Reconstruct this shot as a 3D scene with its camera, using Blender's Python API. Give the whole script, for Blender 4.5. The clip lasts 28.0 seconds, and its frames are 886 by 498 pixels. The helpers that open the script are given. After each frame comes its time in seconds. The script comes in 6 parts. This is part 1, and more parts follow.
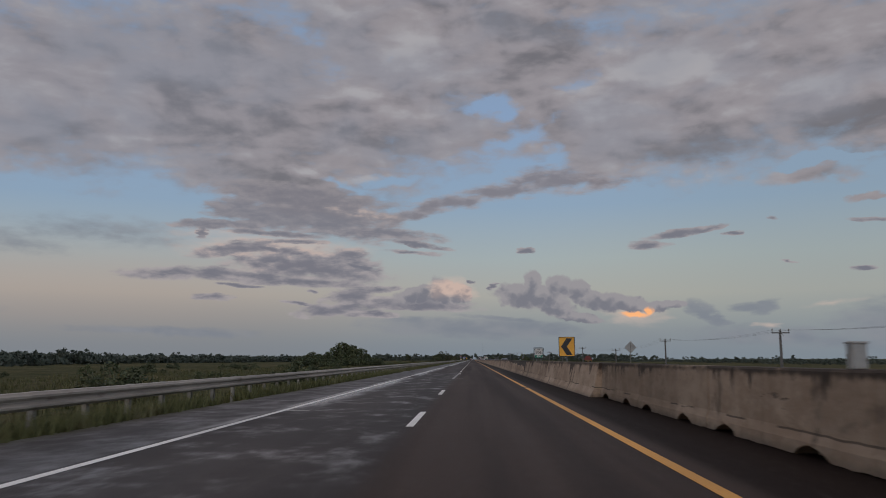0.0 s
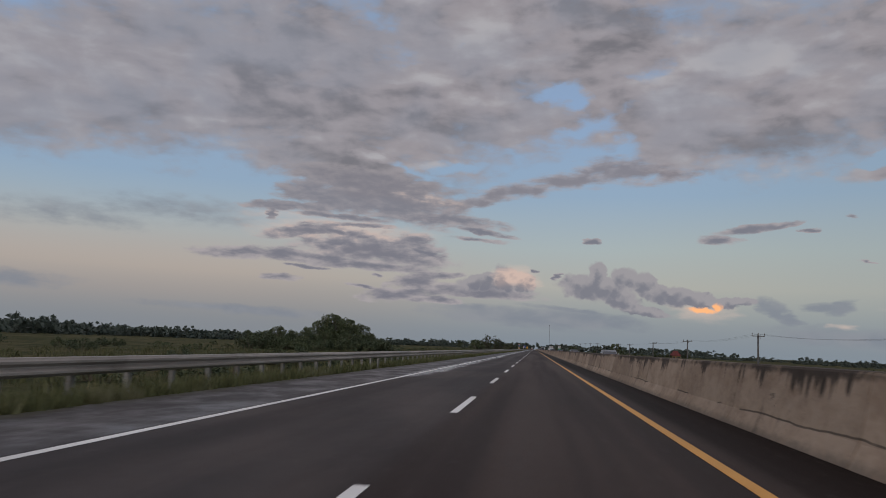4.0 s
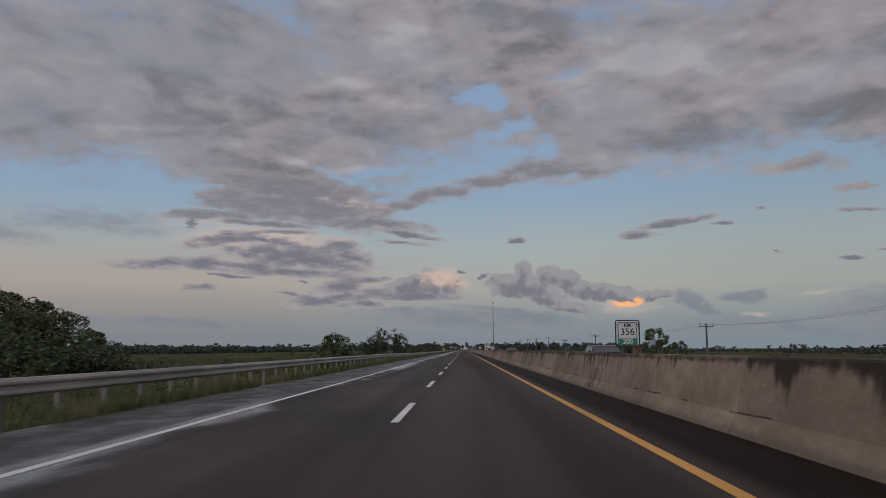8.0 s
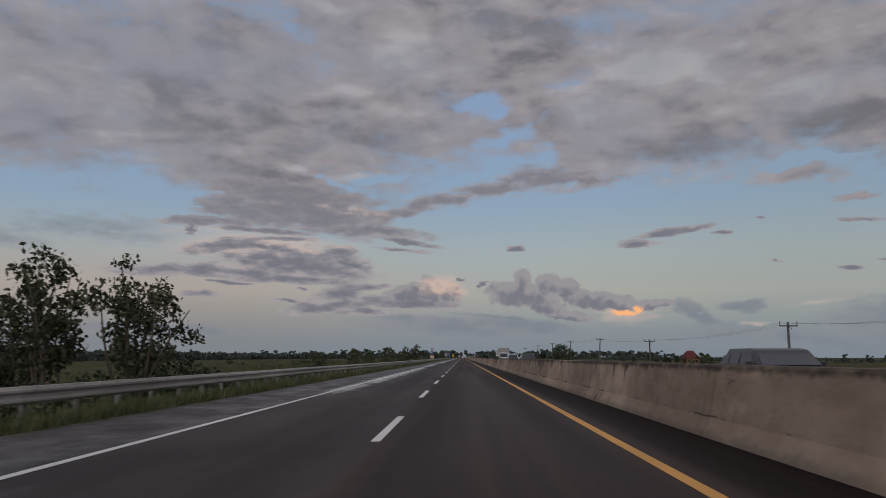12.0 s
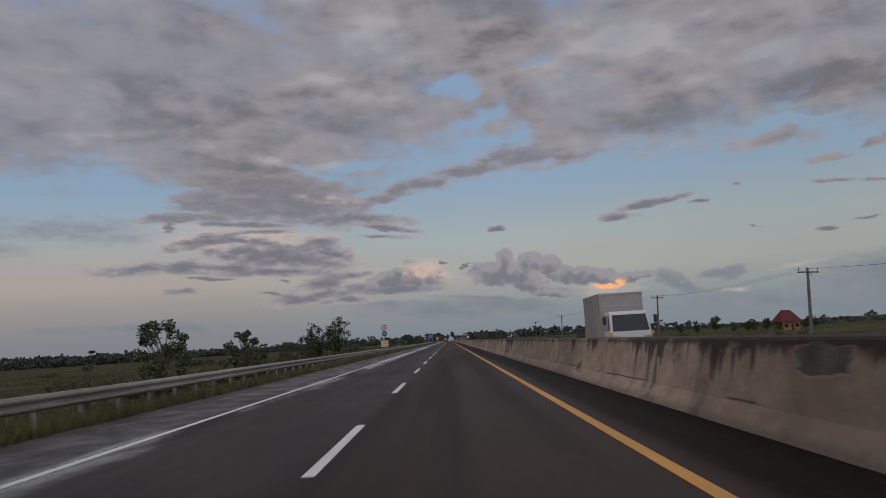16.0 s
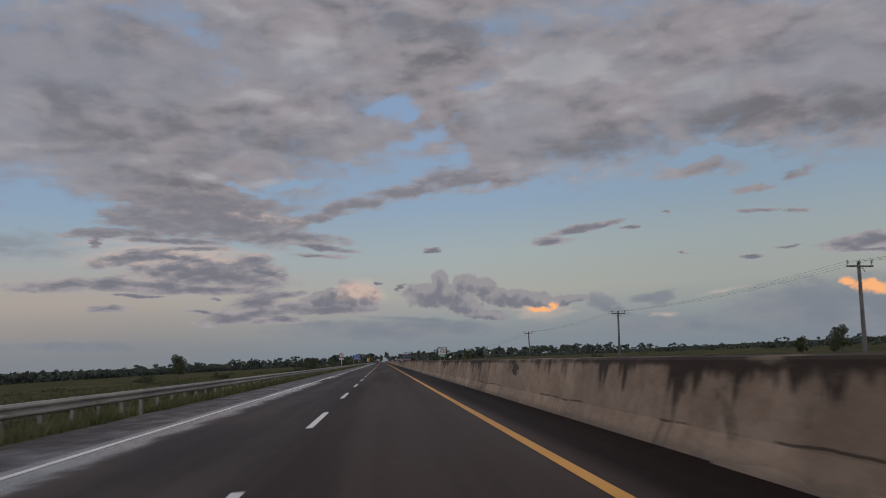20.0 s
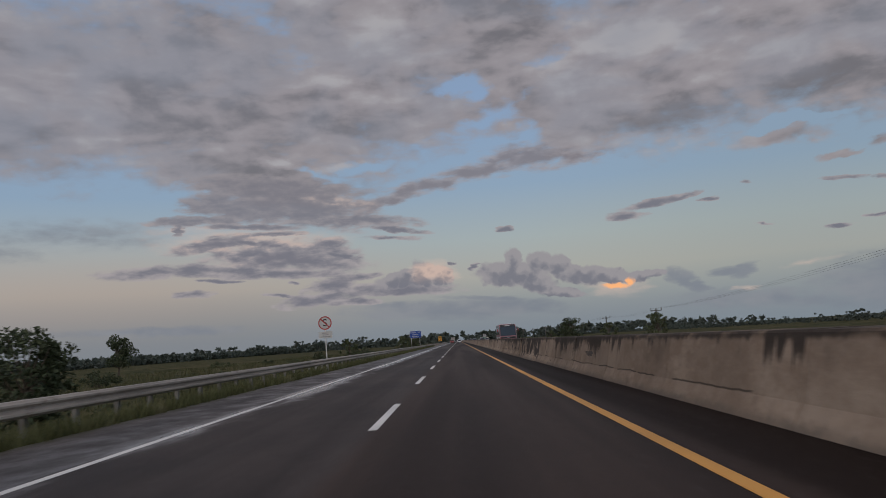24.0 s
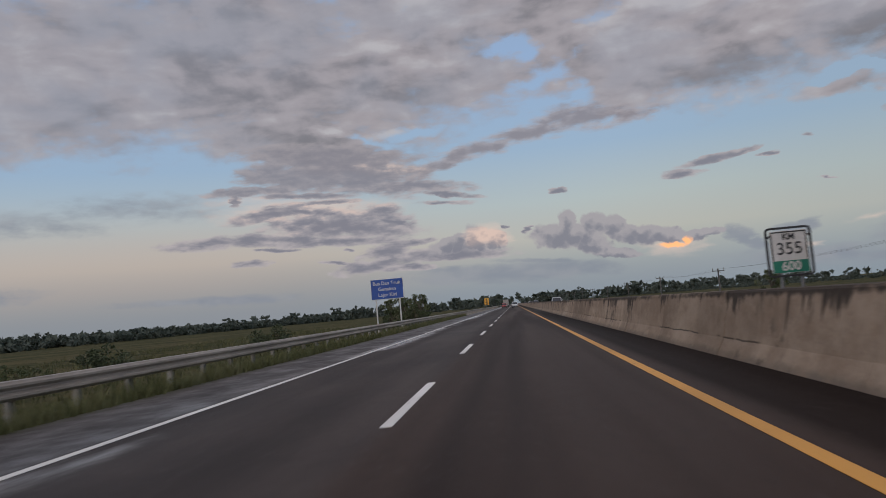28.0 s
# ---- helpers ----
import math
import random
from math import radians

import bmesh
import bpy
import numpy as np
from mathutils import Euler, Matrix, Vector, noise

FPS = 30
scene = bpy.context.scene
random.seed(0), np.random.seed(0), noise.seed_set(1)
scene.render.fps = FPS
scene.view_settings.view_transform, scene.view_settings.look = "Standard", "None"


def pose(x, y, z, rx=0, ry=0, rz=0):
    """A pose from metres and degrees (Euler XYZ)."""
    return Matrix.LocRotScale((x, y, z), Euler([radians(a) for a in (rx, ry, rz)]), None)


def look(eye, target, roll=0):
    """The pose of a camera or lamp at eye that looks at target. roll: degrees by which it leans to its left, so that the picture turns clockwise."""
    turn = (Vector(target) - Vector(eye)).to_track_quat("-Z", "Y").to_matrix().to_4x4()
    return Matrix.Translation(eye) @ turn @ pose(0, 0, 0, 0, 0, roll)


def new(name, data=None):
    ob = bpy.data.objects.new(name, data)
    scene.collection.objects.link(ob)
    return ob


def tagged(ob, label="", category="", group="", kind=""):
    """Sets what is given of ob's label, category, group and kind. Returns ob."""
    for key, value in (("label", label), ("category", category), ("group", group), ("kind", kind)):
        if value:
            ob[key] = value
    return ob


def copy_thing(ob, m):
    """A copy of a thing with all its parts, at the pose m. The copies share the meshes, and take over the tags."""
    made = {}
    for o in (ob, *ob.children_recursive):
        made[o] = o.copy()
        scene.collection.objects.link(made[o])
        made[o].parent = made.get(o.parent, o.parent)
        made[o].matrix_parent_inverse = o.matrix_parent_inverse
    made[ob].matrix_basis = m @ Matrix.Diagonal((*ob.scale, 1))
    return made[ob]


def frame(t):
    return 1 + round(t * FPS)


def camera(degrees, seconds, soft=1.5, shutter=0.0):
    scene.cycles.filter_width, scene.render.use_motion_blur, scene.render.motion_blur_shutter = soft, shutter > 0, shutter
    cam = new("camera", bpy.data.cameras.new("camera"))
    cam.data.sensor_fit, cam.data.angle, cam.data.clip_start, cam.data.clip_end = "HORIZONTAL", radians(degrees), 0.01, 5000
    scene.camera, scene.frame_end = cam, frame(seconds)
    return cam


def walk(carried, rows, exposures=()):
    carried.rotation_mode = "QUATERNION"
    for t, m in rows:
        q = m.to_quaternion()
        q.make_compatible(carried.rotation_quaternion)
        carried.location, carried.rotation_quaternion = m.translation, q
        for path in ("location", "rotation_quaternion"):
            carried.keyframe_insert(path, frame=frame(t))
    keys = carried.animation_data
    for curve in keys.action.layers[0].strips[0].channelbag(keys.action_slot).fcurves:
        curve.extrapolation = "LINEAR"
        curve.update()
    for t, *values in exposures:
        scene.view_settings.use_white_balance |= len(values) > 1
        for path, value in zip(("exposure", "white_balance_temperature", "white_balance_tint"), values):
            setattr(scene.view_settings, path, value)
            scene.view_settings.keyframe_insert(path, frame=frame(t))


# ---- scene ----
cam = camera(58.06, 28.0, soft=0.7, shutter=0.14)

# seconds, then x, y, z in metres and the turn in degrees
PATH = [
    (0.0, pose(-0.170, -3.78, 1.241, 97.88, 0.15, 2.12)),
    (0.5, pose(-0.118, 11.07, 1.240, 97.97, -0.48, 4.78)),
    (1.0, pose(-0.078, 25.92, 1.233, 96.55, 0.45, 5.34)),
    (1.5, pose(-0.012, 40.77, 1.249, 93.95, 0.23, 5.12)),
    (2.0, pose(0.054, 55.62, 1.261, 93.92, 1.83, 3.10)),
    (2.5, pose(0.071, 70.47, 1.229, 96.42, 2.24, 5.80)),
    (3.0, pose(0.094, 85.32, 1.189, 93.85, 1.50, 6.13)),
    (3.5, pose(0.072, 100.19, 1.210, 96.49, -2.34, 6.50)),
    (5.5, pose(0.011, 159.53, 1.244, 97.21, -1.64, 6.15)),
    (6.0, pose(-0.003, 174.30, 1.247, 96.41, -0.07, 6.48)),
    (6.5, pose(-0.069, 189.01, 1.237, 96.63, -0.14, 6.58)),
    (7.0, pose(-0.142, 203.67, 1.220, 96.60, 0.19, 6.80)),
    (7.5, pose(-0.164, 218.30, 1.237, 96.86, -0.43, 6.39)),
    (8.0, pose(-0.202, 232.96, 1.248, 97.17, 0.29, 1.46)),
    (8.5, pose(-0.202, 247.66, 1.246, 97.18, 0.88, -1.28)),
    (9.0, pose(-0.222, 262.42, 1.239, 97.61, 1.23, -1.60)),
    (9.5, pose(-0.205, 277.25, 1.242, 97.87, 1.74, -2.41)),
    (10.0, pose(-0.208, 292.12, 1.239, 97.27, 2.50, -2.63)),
    (10.5, pose(-0.192, 307.02, 1.246, 97.65, 1.38, -2.16)),
    (11.0, pose(-0.195, 321.96, 1.247, 97.79, -0.46, -0.51)),
    (11.5, pose(-0.147, 336.94, 1.244, 97.02, -0.55, 0.66)),
    (12.0, pose(-0.114, 351.96, 1.236, 97.72, -0.01, 1.37)),
    (12.5, pose(-0.083, 367.02, 1.253, 96.68, -1.71, 2.65)),
    (14.5, pose(0.006, 427.29, 1.305, 95.09, 2.20, 0.62)),
    (15.0, pose(0.029, 442.37, 1.321, 95.87, 3.20, 0.45)),
    (15.5, pose(0.076, 457.47, 1.316, 96.43, 3.34, 0.39)),
    (16.0, pose(0.131, 472.60, 1.316, 96.51, 3.41, 0.43)),
    (16.5, pose(0.165, 487.75, 1.300, 97.10, 2.98, 0.53)),
    (17.0, pose(0.216, 502.92, 1.288, 97.16, 2.77, 0.53)),
    (17.5, pose(0.213, 518.11, 1.290, 97.17, 1.98, 0.61)),
    (18.0, pose(0.233, 533.32, 1.294, 97.08, 1.85, 0.83)),
    (18.5, pose(0.227, 548.55, 1.285, 97.02, 2.05, 1.02)),
    (19.0, pose(0.244, 563.81, 1.276, 97.22, 1.13, -0.58)),
    (19.5, pose(0.180, 579.09, 1.272, 97.52, 2.63, -4.52)),
    (20.0, pose(0.133, 594.40, 1.266, 97.78, 2.88, -4.28)),
    (20.5, pose(0.093, 609.71, 1.268, 97.70, 2.54, -3.20)),
    (21.0, pose(0.063, 625.02, 1.268, 97.62, 2.40, -1.90)),
    (21.5, pose(0.030, 640.27, 1.272, 97.19, 2.37, -0.65)),
    (22.0, pose(0.000, 655.42, 1.274, 95.68, 4.04, 0.34)),
    (22.5, pose(-0.004, 670.51, 1.271, 96.65, 3.83, 0.62)),
    (24.5, pose(-0.024, 730.82, 1.255, 96.54, 4.16, 1.48)),
    (25.0, pose(-0.031, 745.88, 1.247, 95.78, 4.61, 2.10)),
    (25.5, pose(-0.011, 760.93, 1.243, 95.99, 3.20, 2.48)),
    (26.0, pose(0.008, 775.99, 1.233, 95.78, 3.36, 3.34)),
    (26.5, pose(0.020, 791.04, 1.239, 95.92, 3.39, 3.96)),
    (27.0, pose(0.033, 806.09, 1.239, 95.80, 3.70, 4.47)),
    (27.5, pose(0.076, 821.14, 1.242, 94.29, 4.92, 4.95)),
    (28.0, pose(0.127, 836.18, 1.238, 94.34, 4.96, 5.07)),
]
walk(cam, PATH, exposures=[(0.0, 0.0), (1.0, 0.1), (1.6, 0.30), (2.0, 0.34), (3.0, 0.32), (3.5, 0.2), (5.5, 0.05), (8.0, 0.0), (27.0, 0.0), (27.5, 0.22), (28.0, 0.28)])

# ---- world: dusk sky with cloud banks ----
world = bpy.data.worlds.new("dusk_sky")
scene.world = world
world.use_nodes = True
W = world.node_tree
W.nodes.clear()


def wn(kind, **props):
    n = W.nodes.new(kind)
    for k, v in props.items():
        if k == "operation":
            n.operation = v
        elif k == "vector_type":
            n.vector_type = v
        elif k == "gradient_type":
            n.gradient_type = v
        elif k == "interpolation_type":
            n.interpolation_type = v
    return n


def wlink(a, b):
    W.links.new(a, b)


def wval(socket, v):
    if isinstance(v, (int, float)):
        socket.default_value = v
    elif isinstance(v, tuple):
        socket.default_value = v
    else:
        wlink(v, socket)


def wmath(op, a, b=0.0, c=None):
    n = wn("ShaderNodeMath", operation=op)
    wval(n.inputs[0], a)
    wval(n.inputs[1], b)
    if c is not None:
        wval(n.inputs[2], c)
    return n.outputs[0]


def wsmooth(v, lo, hi, to0=0.0, to1=1.0):
    n = wn("ShaderNodeMapRange", interpolation_type="SMOOTHSTEP")
    for i, x in enumerate((v, lo, hi, to0, to1)):
        wval(n.inputs[i], x)
    return n.outputs[0]


def wmix(f, a, b):
    n = W.nodes.new("ShaderNodeMix")
    n.data_type = "RGBA"
    wval(n.inputs[0], f)
    for s, v in ((n.inputs[6], a), (n.inputs[7], b)):
        if isinstance(v, tuple):
            s.default_value = (*v, 1.0)
        else:
            wlink(v, s)
    return n.outputs[2]


def wnoise(vec, scale, detail, rough, stretch=(1, 1, 1), warp=0.0, shift=(0, 0, 0)):
    m = W.nodes.new("ShaderNodeMapping")
    m.inputs["Scale"].default_value = stretch
    m.inputs["Location"].default_value = shift
    wlink(vec, m.inputs["Vector"])
    n = W.nodes.new("ShaderNodeTexNoise")
    n.inputs["Scale"].default_value = scale
    n.inputs["Detail"].default_value = detail
    n.inputs["Roughness"].default_value = rough
    n.inputs["Distortion"].default_value = warp
    wlink(m.outputs[0], n.inputs["Vector"])
    return n.outputs["Fac"]


geo = W.nodes.new("ShaderNodeTexCoord")
sep = W.nodes.new("ShaderNodeSeparateXYZ")
wlink(geo.outputs["Generated"], sep.inputs[0])
SX, SY, SZ = sep.outputs
azimuth = wmath("MULTIPLY", wmath("ARCTAN2", SX, SY), 57.2958)
flat_len = wmath("SQRT", wmath("ADD", wmath("MULTIPLY", SX, SX), wmath("MULTIPLY", SY, SY)))
height = wmath("MULTIPLY", wmath("ARCTAN2", SZ, flat_len), 57.2958)
plain = W.nodes.new("ShaderNodeCombineXYZ")
wlink(azimuth, plain.inputs[0])
wlink(height, plain.inputs[1])
sky_at = plain.outputs[0]
# three ways in which the outlines are ruffled: broad for the deck, streaked for the flat clouds, rounded for the heaps
def shifted(vec, scale, stretch, wide, high, seed):
    a = wnoise(vec, scale, 5, 0.55, stretch, 0.0, (seed, 2, 1))
    b = wnoise(vec, scale, 5, 0.55, stretch, 0.0, (seed + 31, 7, 3))
    aside, upward = wmath("MULTIPLY", wmath("SUBTRACT", a, 0.5), wide), wmath("MULTIPLY", wmath("SUBTRACT", b, 0.5), high)
    move = W.nodes.new("ShaderNodeCombineXYZ")
    wlink(aside, move.inputs[0])
    wlink(upward, move.inputs[1])
    to = W.nodes.new("ShaderNodeVectorMath")
    to.operation = "ADD"
    wlink(vec, to.inputs[0])
    wlink(move.outputs[0], to.inputs[1])
    return to.outputs[0]


broad_at = shifted(sky_at, 0.30, (1, 1.7, 1), 5.0, 2.4, 0)
streak_at = shifted(sky_at, 0.9, (1, 2.6, 1), 1.9, 0.34, 5)
heap_at = shifted(sky_at, 1.6, (1, 1.2, 1), 0.7, 0.45, 9)
lifted = W.nodes.new("ShaderNodeVectorMath")
lifted.operation = "ADD"
wlink(heap_at, lifted.inputs[0])
lifted.inputs[1].default_value = (0.14, 0.34, 0)
PLACES = {"deck": broad_at, "gap": broad_at, "dark": broad_at, "pale": streak_at, "low": streak_at, "arm": streak_at, "haze": streak_at, "heap": heap_at, "fire": heap_at, "blush": streak_at}
fields = {}


def scaled(vec, az, el, wide, high, tilt, shape):
    m = W.nodes.new("ShaderNodeMapping")
    m.vector_type = "TEXTURE"
    m.inputs["Location"].default_value = (az, el, 0)
    m.inputs["Rotation"].default_value = (0, 0, radians(tilt))
    m.inputs["Scale"].default_value = (wide, high, 1)
    wlink(vec, m.inputs["Vector"])
    g = W.nodes.new("ShaderNodeTexGradient")
    g.gradient_type = shape
    wlink(m.outputs[0], g.inputs[0])
    return g.outputs["Fac"]


def oval(vec, az, el, wide, up, down, tilt):
    """1 in the middle, 0 at about one and a half times its size; up and down are its heights over and under the middle."""
    if down > 0.76 * up:
        return scaled(vec, az, el + (up - down) / 2, wide * 1.45, (up + down) * 0.725, tilt, "SPHERICAL")
    # a flat base
    slant = radians(tilt)
    low = down + 0.43 * up
    base = scaled(vec, az + low * math.sin(slant), el - low * math.cos(slant), up * 1.45, 1.0, tilt + 90, "LINEAR")
    return wmath("MINIMUM", base, scaled(vec, az, el, wide * 1.45, up * 1.45, tilt, "SPHERICAL"))


def gather(bank, v):
    fields[bank] = wmath("MAXIMUM", fields[bank], v) if bank in fields else v


def cloud(bank, az, el, wide, up, down, tilt, weight=1.0):
    """One soft oval of a cloud bank, in degrees of azimuth and height."""
    fac = oval(PLACES[bank], az, el, wide, up, down, tilt)
    gather(bank, fac if weight == 1.0 else wmath("MULTIPLY", fac, weight))
    if bank == "heap":
        gather("above", oval(lifted.outputs[0], az, el, wide, up, down, tilt))


# the high grey deck
cloud("deck", -26.7, 16.71, 12.11, 6.59, 4.09, 3)
cloud("deck", -16.1, 17.34, 13.32, 7.44, 4.65, -6)
cloud("deck", -7.3, 17.44, 8.34, 7.18, 3.78, 8)
cloud("deck", -2.4, 15.95, 4.58, 2.36, 1.77, 11)
cloud("deck", -13.9, 12.36, 7.58, 2.35, 1.57, -11)
cloud("deck", -3.4, 22.37, 10.12, 4.07, 3.70, -3)
cloud("deck", 3.7, 20.90, 8.27, 4.13, 2.63, -14)
cloud("deck", 9.6, 15.58, 4.00, 2.91, 3.10, -6)
cloud("deck", 1.5, 19.30, 5.43, 1.54, 0.85, -4)
cloud("deck", 5.2, 18.09, 3.71, 1.55, 1.16, -5, 0.9)
cloud("deck", -0.3, 15.90, 3.12, 0.95, 0.95, 8)
cloud("deck", 3.1, 17.06, 4.95, 1.34, 0.86, 9, 0.75)
cloud("deck", 5.2, 15.10, 3.26, 0.88, 0.80, 13, 0.55)
cloud("deck", 7.8, 16.13, 2.85, 1.95, 2.34, -5)
cloud("deck", 14.6, 17.56, 8.96, 5.96, 4.77, -3)
cloud("deck", 24.7, 17.51, 10.42, 6.64, 4.13, -6)
cloud("deck", 22.7, 12.16, 3.27, 0.52, 0.74, -4, 0.75)
cloud("deck", 26.1, 10.34, 1.18, 0.29, 0.29, 12, 0.8)
cloud("deck", 28.7, 10.98, 1.26, 0.43, 0.36, 2, 0.6)
cloud("deck", -35.2, 15.33, 12.21, 5.02, 3.51, 5)
cloud("deck", 34.8, 16.61, 7.36, 5.72, 4.71, -10)
cloud("deck", 44.3, 14.33, 6.91, 5.15, 4.54, -16)
cloud("deck", -46.3, 13.79, 9.63, 5.04, 3.26, 8)
# the ragged underside that hangs from the deck
cloud("low", -11.6, 9.79, 5.54, 1.59, 0.95, -4)
cloud("low", -12.3, 11.38, 5.29, 0.87, 0.95, -5)
cloud("low", -7.2, 9.01, 4.40, 0.48, 0.36, -5)
cloud("low", -4.0, 8.17, 2.37, 0.24, 0.20, -9)
cloud("low", -4.4, 7.62, 1.96, 0.16, 0.12, -4, 0.8)
cloud("low", -16.0, 10.21, 2.62, 1.01, 0.58, -4)
cloud("low", -17.9, 9.32, 2.92, 0.39, 0.27, 2)
cloud("low", -19.1, 8.78, 0.37, 0.50, 0.38, 0)
cloud("low", -14.0, 8.79, 3.53, 0.24, 0.20, -3)
cloud("low", -12.8, 8.26, 2.60, 0.20, 0.12, 1)
# long arm below the gap
cloud("arm", -5.1, 10.15, 2.25, 0.56, 0.48, 12)
cloud("arm", -2.0, 11.04, 3.30, 0.65, 0.48, 10)
cloud("arm", 2.0, 11.86, 3.29, 0.64, 0.48, 4)
cloud("arm", 6.1, 12.61, 3.45, 0.96, 0.88, -1)
cloud("arm", 9.4, 12.32, 2.40, 0.56, 0.48, -1, 0.8)
# the flat-based clouds on the left
cloud("low", -16.8, 7.65, 2.79, 0.50, 0.35, 8)
cloud("low", -14.6, 7.74, 1.24, 0.24, 0.24, -11)
cloud("low", -13.1, 7.51, 1.13, 0.40, 0.28, -1)
cloud("low", -11.7, 6.41, 4.89, 1.15, 0.80, -4)
cloud("low", -9.3, 6.94, 2.28, 0.88, 0.44, -6)
cloud("low", -8.0, 6.50, 2.05, 0.40, 0.28, -18)
cloud("low", -12.1, 5.43, 4.43, 0.40, 0.28, -2)
cloud("low", -14.6, 6.75, 1.62, 0.51, 0.35, 9)
cloud("low", -19.6, 5.83, 4.01, 0.50, 0.34, 1)
cloud("low", -21.6, 5.78, 1.65, 0.23, 0.23, 1)
cloud("low", -15.1, 5.70, 3.05, 0.39, 0.35, -4)
cloud("low", -16.6, 5.16, 1.36, 0.12, 0.12, -5)
cloud("low", -18.3, 4.31, 1.18, 0.27, 0.19, -1)
# the pair over the end of the road
cloud("low", -8.6, 4.47, 1.92, 0.72, 0.56, 10)
cloud("low", -6.7, 4.92, 1.45, 0.28, 0.24, 6)
cloud("low", -4.2, 3.97, 4.09, 0.40, 0.48, -3)
cloud("heap", -3.7, 4.64, 1.99, 0.61, 0.57, 13)
cloud("heap", -2.2, 4.77, 1.14, 0.93, 0.65, -3)
cloud("heap", -0.9, 4.63, 0.85, 0.85, 0.57, -3)
cloud("low", -9.7, 3.43, 2.70, 0.52, 0.32, 4)
cloud("low", -7.3, 3.22, 1.68, 0.28, 0.20, -2)
cloud("low", -12.5, 3.98, 1.01, 0.12, 0.12, -6)
cloud("low", -11.3, 4.81, 0.31, 0.12, 0.12, -2)
# the heaped cloud beside the glow
cloud("heap", 4.4, 4.28, 2.53, 1.05, 0.69, -7)
cloud("heap", 4.3, 5.25, 0.61, 0.93, 0.77, -3)
cloud("heap", 3.0, 4.60, 0.77, 0.77, 0.65, -3)
cloud("heap", 6.1, 5.15, 0.96, 0.68, 0.64, -3)
cloud("heap", 5.8, 3.64, 1.24, 0.77, 0.64, -23)
cloud("heap", 7.2, 2.95, 1.94, 0.36, 0.28, -9)
cloud("heap", 7.5, 4.82, 0.84, 0.68, 0.64, -3)
cloud("heap", 8.4, 4.13, 1.81, 0.64, 0.60, -16)
cloud("heap", 9.6, 3.98, 1.80, 0.56, 0.56, -4)
cloud("heap", 11.0, 3.69, 1.59, 0.60, 0.36, -10)
cloud("heap", 12.1, 3.54, 1.42, 0.32, 0.24, -4)
cloud("heap", 13.5, 3.73, 1.33, 0.24, 0.24, 2, 0.8)
# small ones
cloud("low", 12.5, 7.91, 1.32, 0.24, 0.32, 0)
cloud("low", 14.6, 8.57, 2.20, 0.27, 0.27, 7)
cloud("low", 16.5, 8.82, 1.12, 0.19, 0.19, 10)
cloud("low", 18.1, 8.44, 0.48, 0.12, 0.12, -0)
cloud("low", 3.9, 7.67, 0.57, 0.20, 0.16, -3)
cloud("low", 26.0, 5.67, 0.75, 0.11, 0.11, 2)
cloud("low", 21.5, 6.41, 0.53, 0.08, 0.08, -9, 0.8)
cloud("low", 28.2, 6.16, 0.69, 0.11, 0.11, 5)
cloud("low", 20.6, 9.28, 0.47, 0.15, 0.15, -6, 0.7)
cloud("low", 26.5, 8.73, 1.43, 0.15, 0.11, -5, 0.7)
cloud("low", 1.5, 5.16, 0.24, 0.24, 0.24, -3)
cloud("low", -0.2, 5.49, 0.29, 0.12, 0.12, -3)
cloud("low", 33.0, 6.05, 2.79, 0.50, 0.46, 3)
cloud("low", 33.2, 5.45, 1.55, 0.14, 0.14, -2)
cloud("low", 26.0, 5.73, 0.77, 0.11, 0.11, -1)
cloud("low", 28.9, 8.47, 0.61, 0.15, 0.11, -3, 0.7)
# thin, far banks near the horizon
cloud("haze", -1.0, 2.13, 6.05, 0.73, 0.52, -3, 1.2)
cloud("haze", -3.8, 2.66, 2.42, 0.36, 0.32, -3)
cloud("haze", 3.0, 2.09, 4.40, 0.72, 0.56, -3, 1.2)
cloud("haze", 2.3, 2.81, 3.22, 0.20, 0.16, -5)
cloud("haze", -19.3, 1.89, 4.44, 0.30, 0.38, -2)
cloud("haze", 15.7, 3.31, 1.04, 0.55, 0.39, -14, 1.3)
cloud("haze", 16.4, 2.72, 1.11, 0.46, 0.35, -29, 1.2)
cloud("haze", 15.3, 3.60, 0.60, 0.47, 0.39, -4, 1.2)
cloud("haze", 16.9, 2.53, 0.88, 0.31, 0.27, -14, 1.2)
cloud("haze", 19.0, 3.38, 1.29, 0.34, 0.31, 0, 1.1)
cloud("haze", 19.9, 3.43, 0.86, 0.38, 0.45, 17, 1.3)
cloud("haze", 20.6, 1.38, 5.41, 0.75, 0.53, -4, 0.9)
cloud("haze", 29.6, 2.00, 5.70, 1.90, 1.83, 2, 1.15)
cloud("haze", 34.3, 1.13, 4.64, 2.10, 1.75, 1, 1.1)
cloud("haze", -25.3, 8.37, 5.63, 1.14, 0.76, -1, 0.62)
cloud("haze", -32.3, 7.43, 5.13, 1.09, 0.73, -1, 0.6)
cloud("haze", -21.3, 2.00, 6.20, 0.27, 0.35, -1, 0.9)
cloud("haze", -38.1, 3.06, 6.21, 0.69, 0.48, -0)
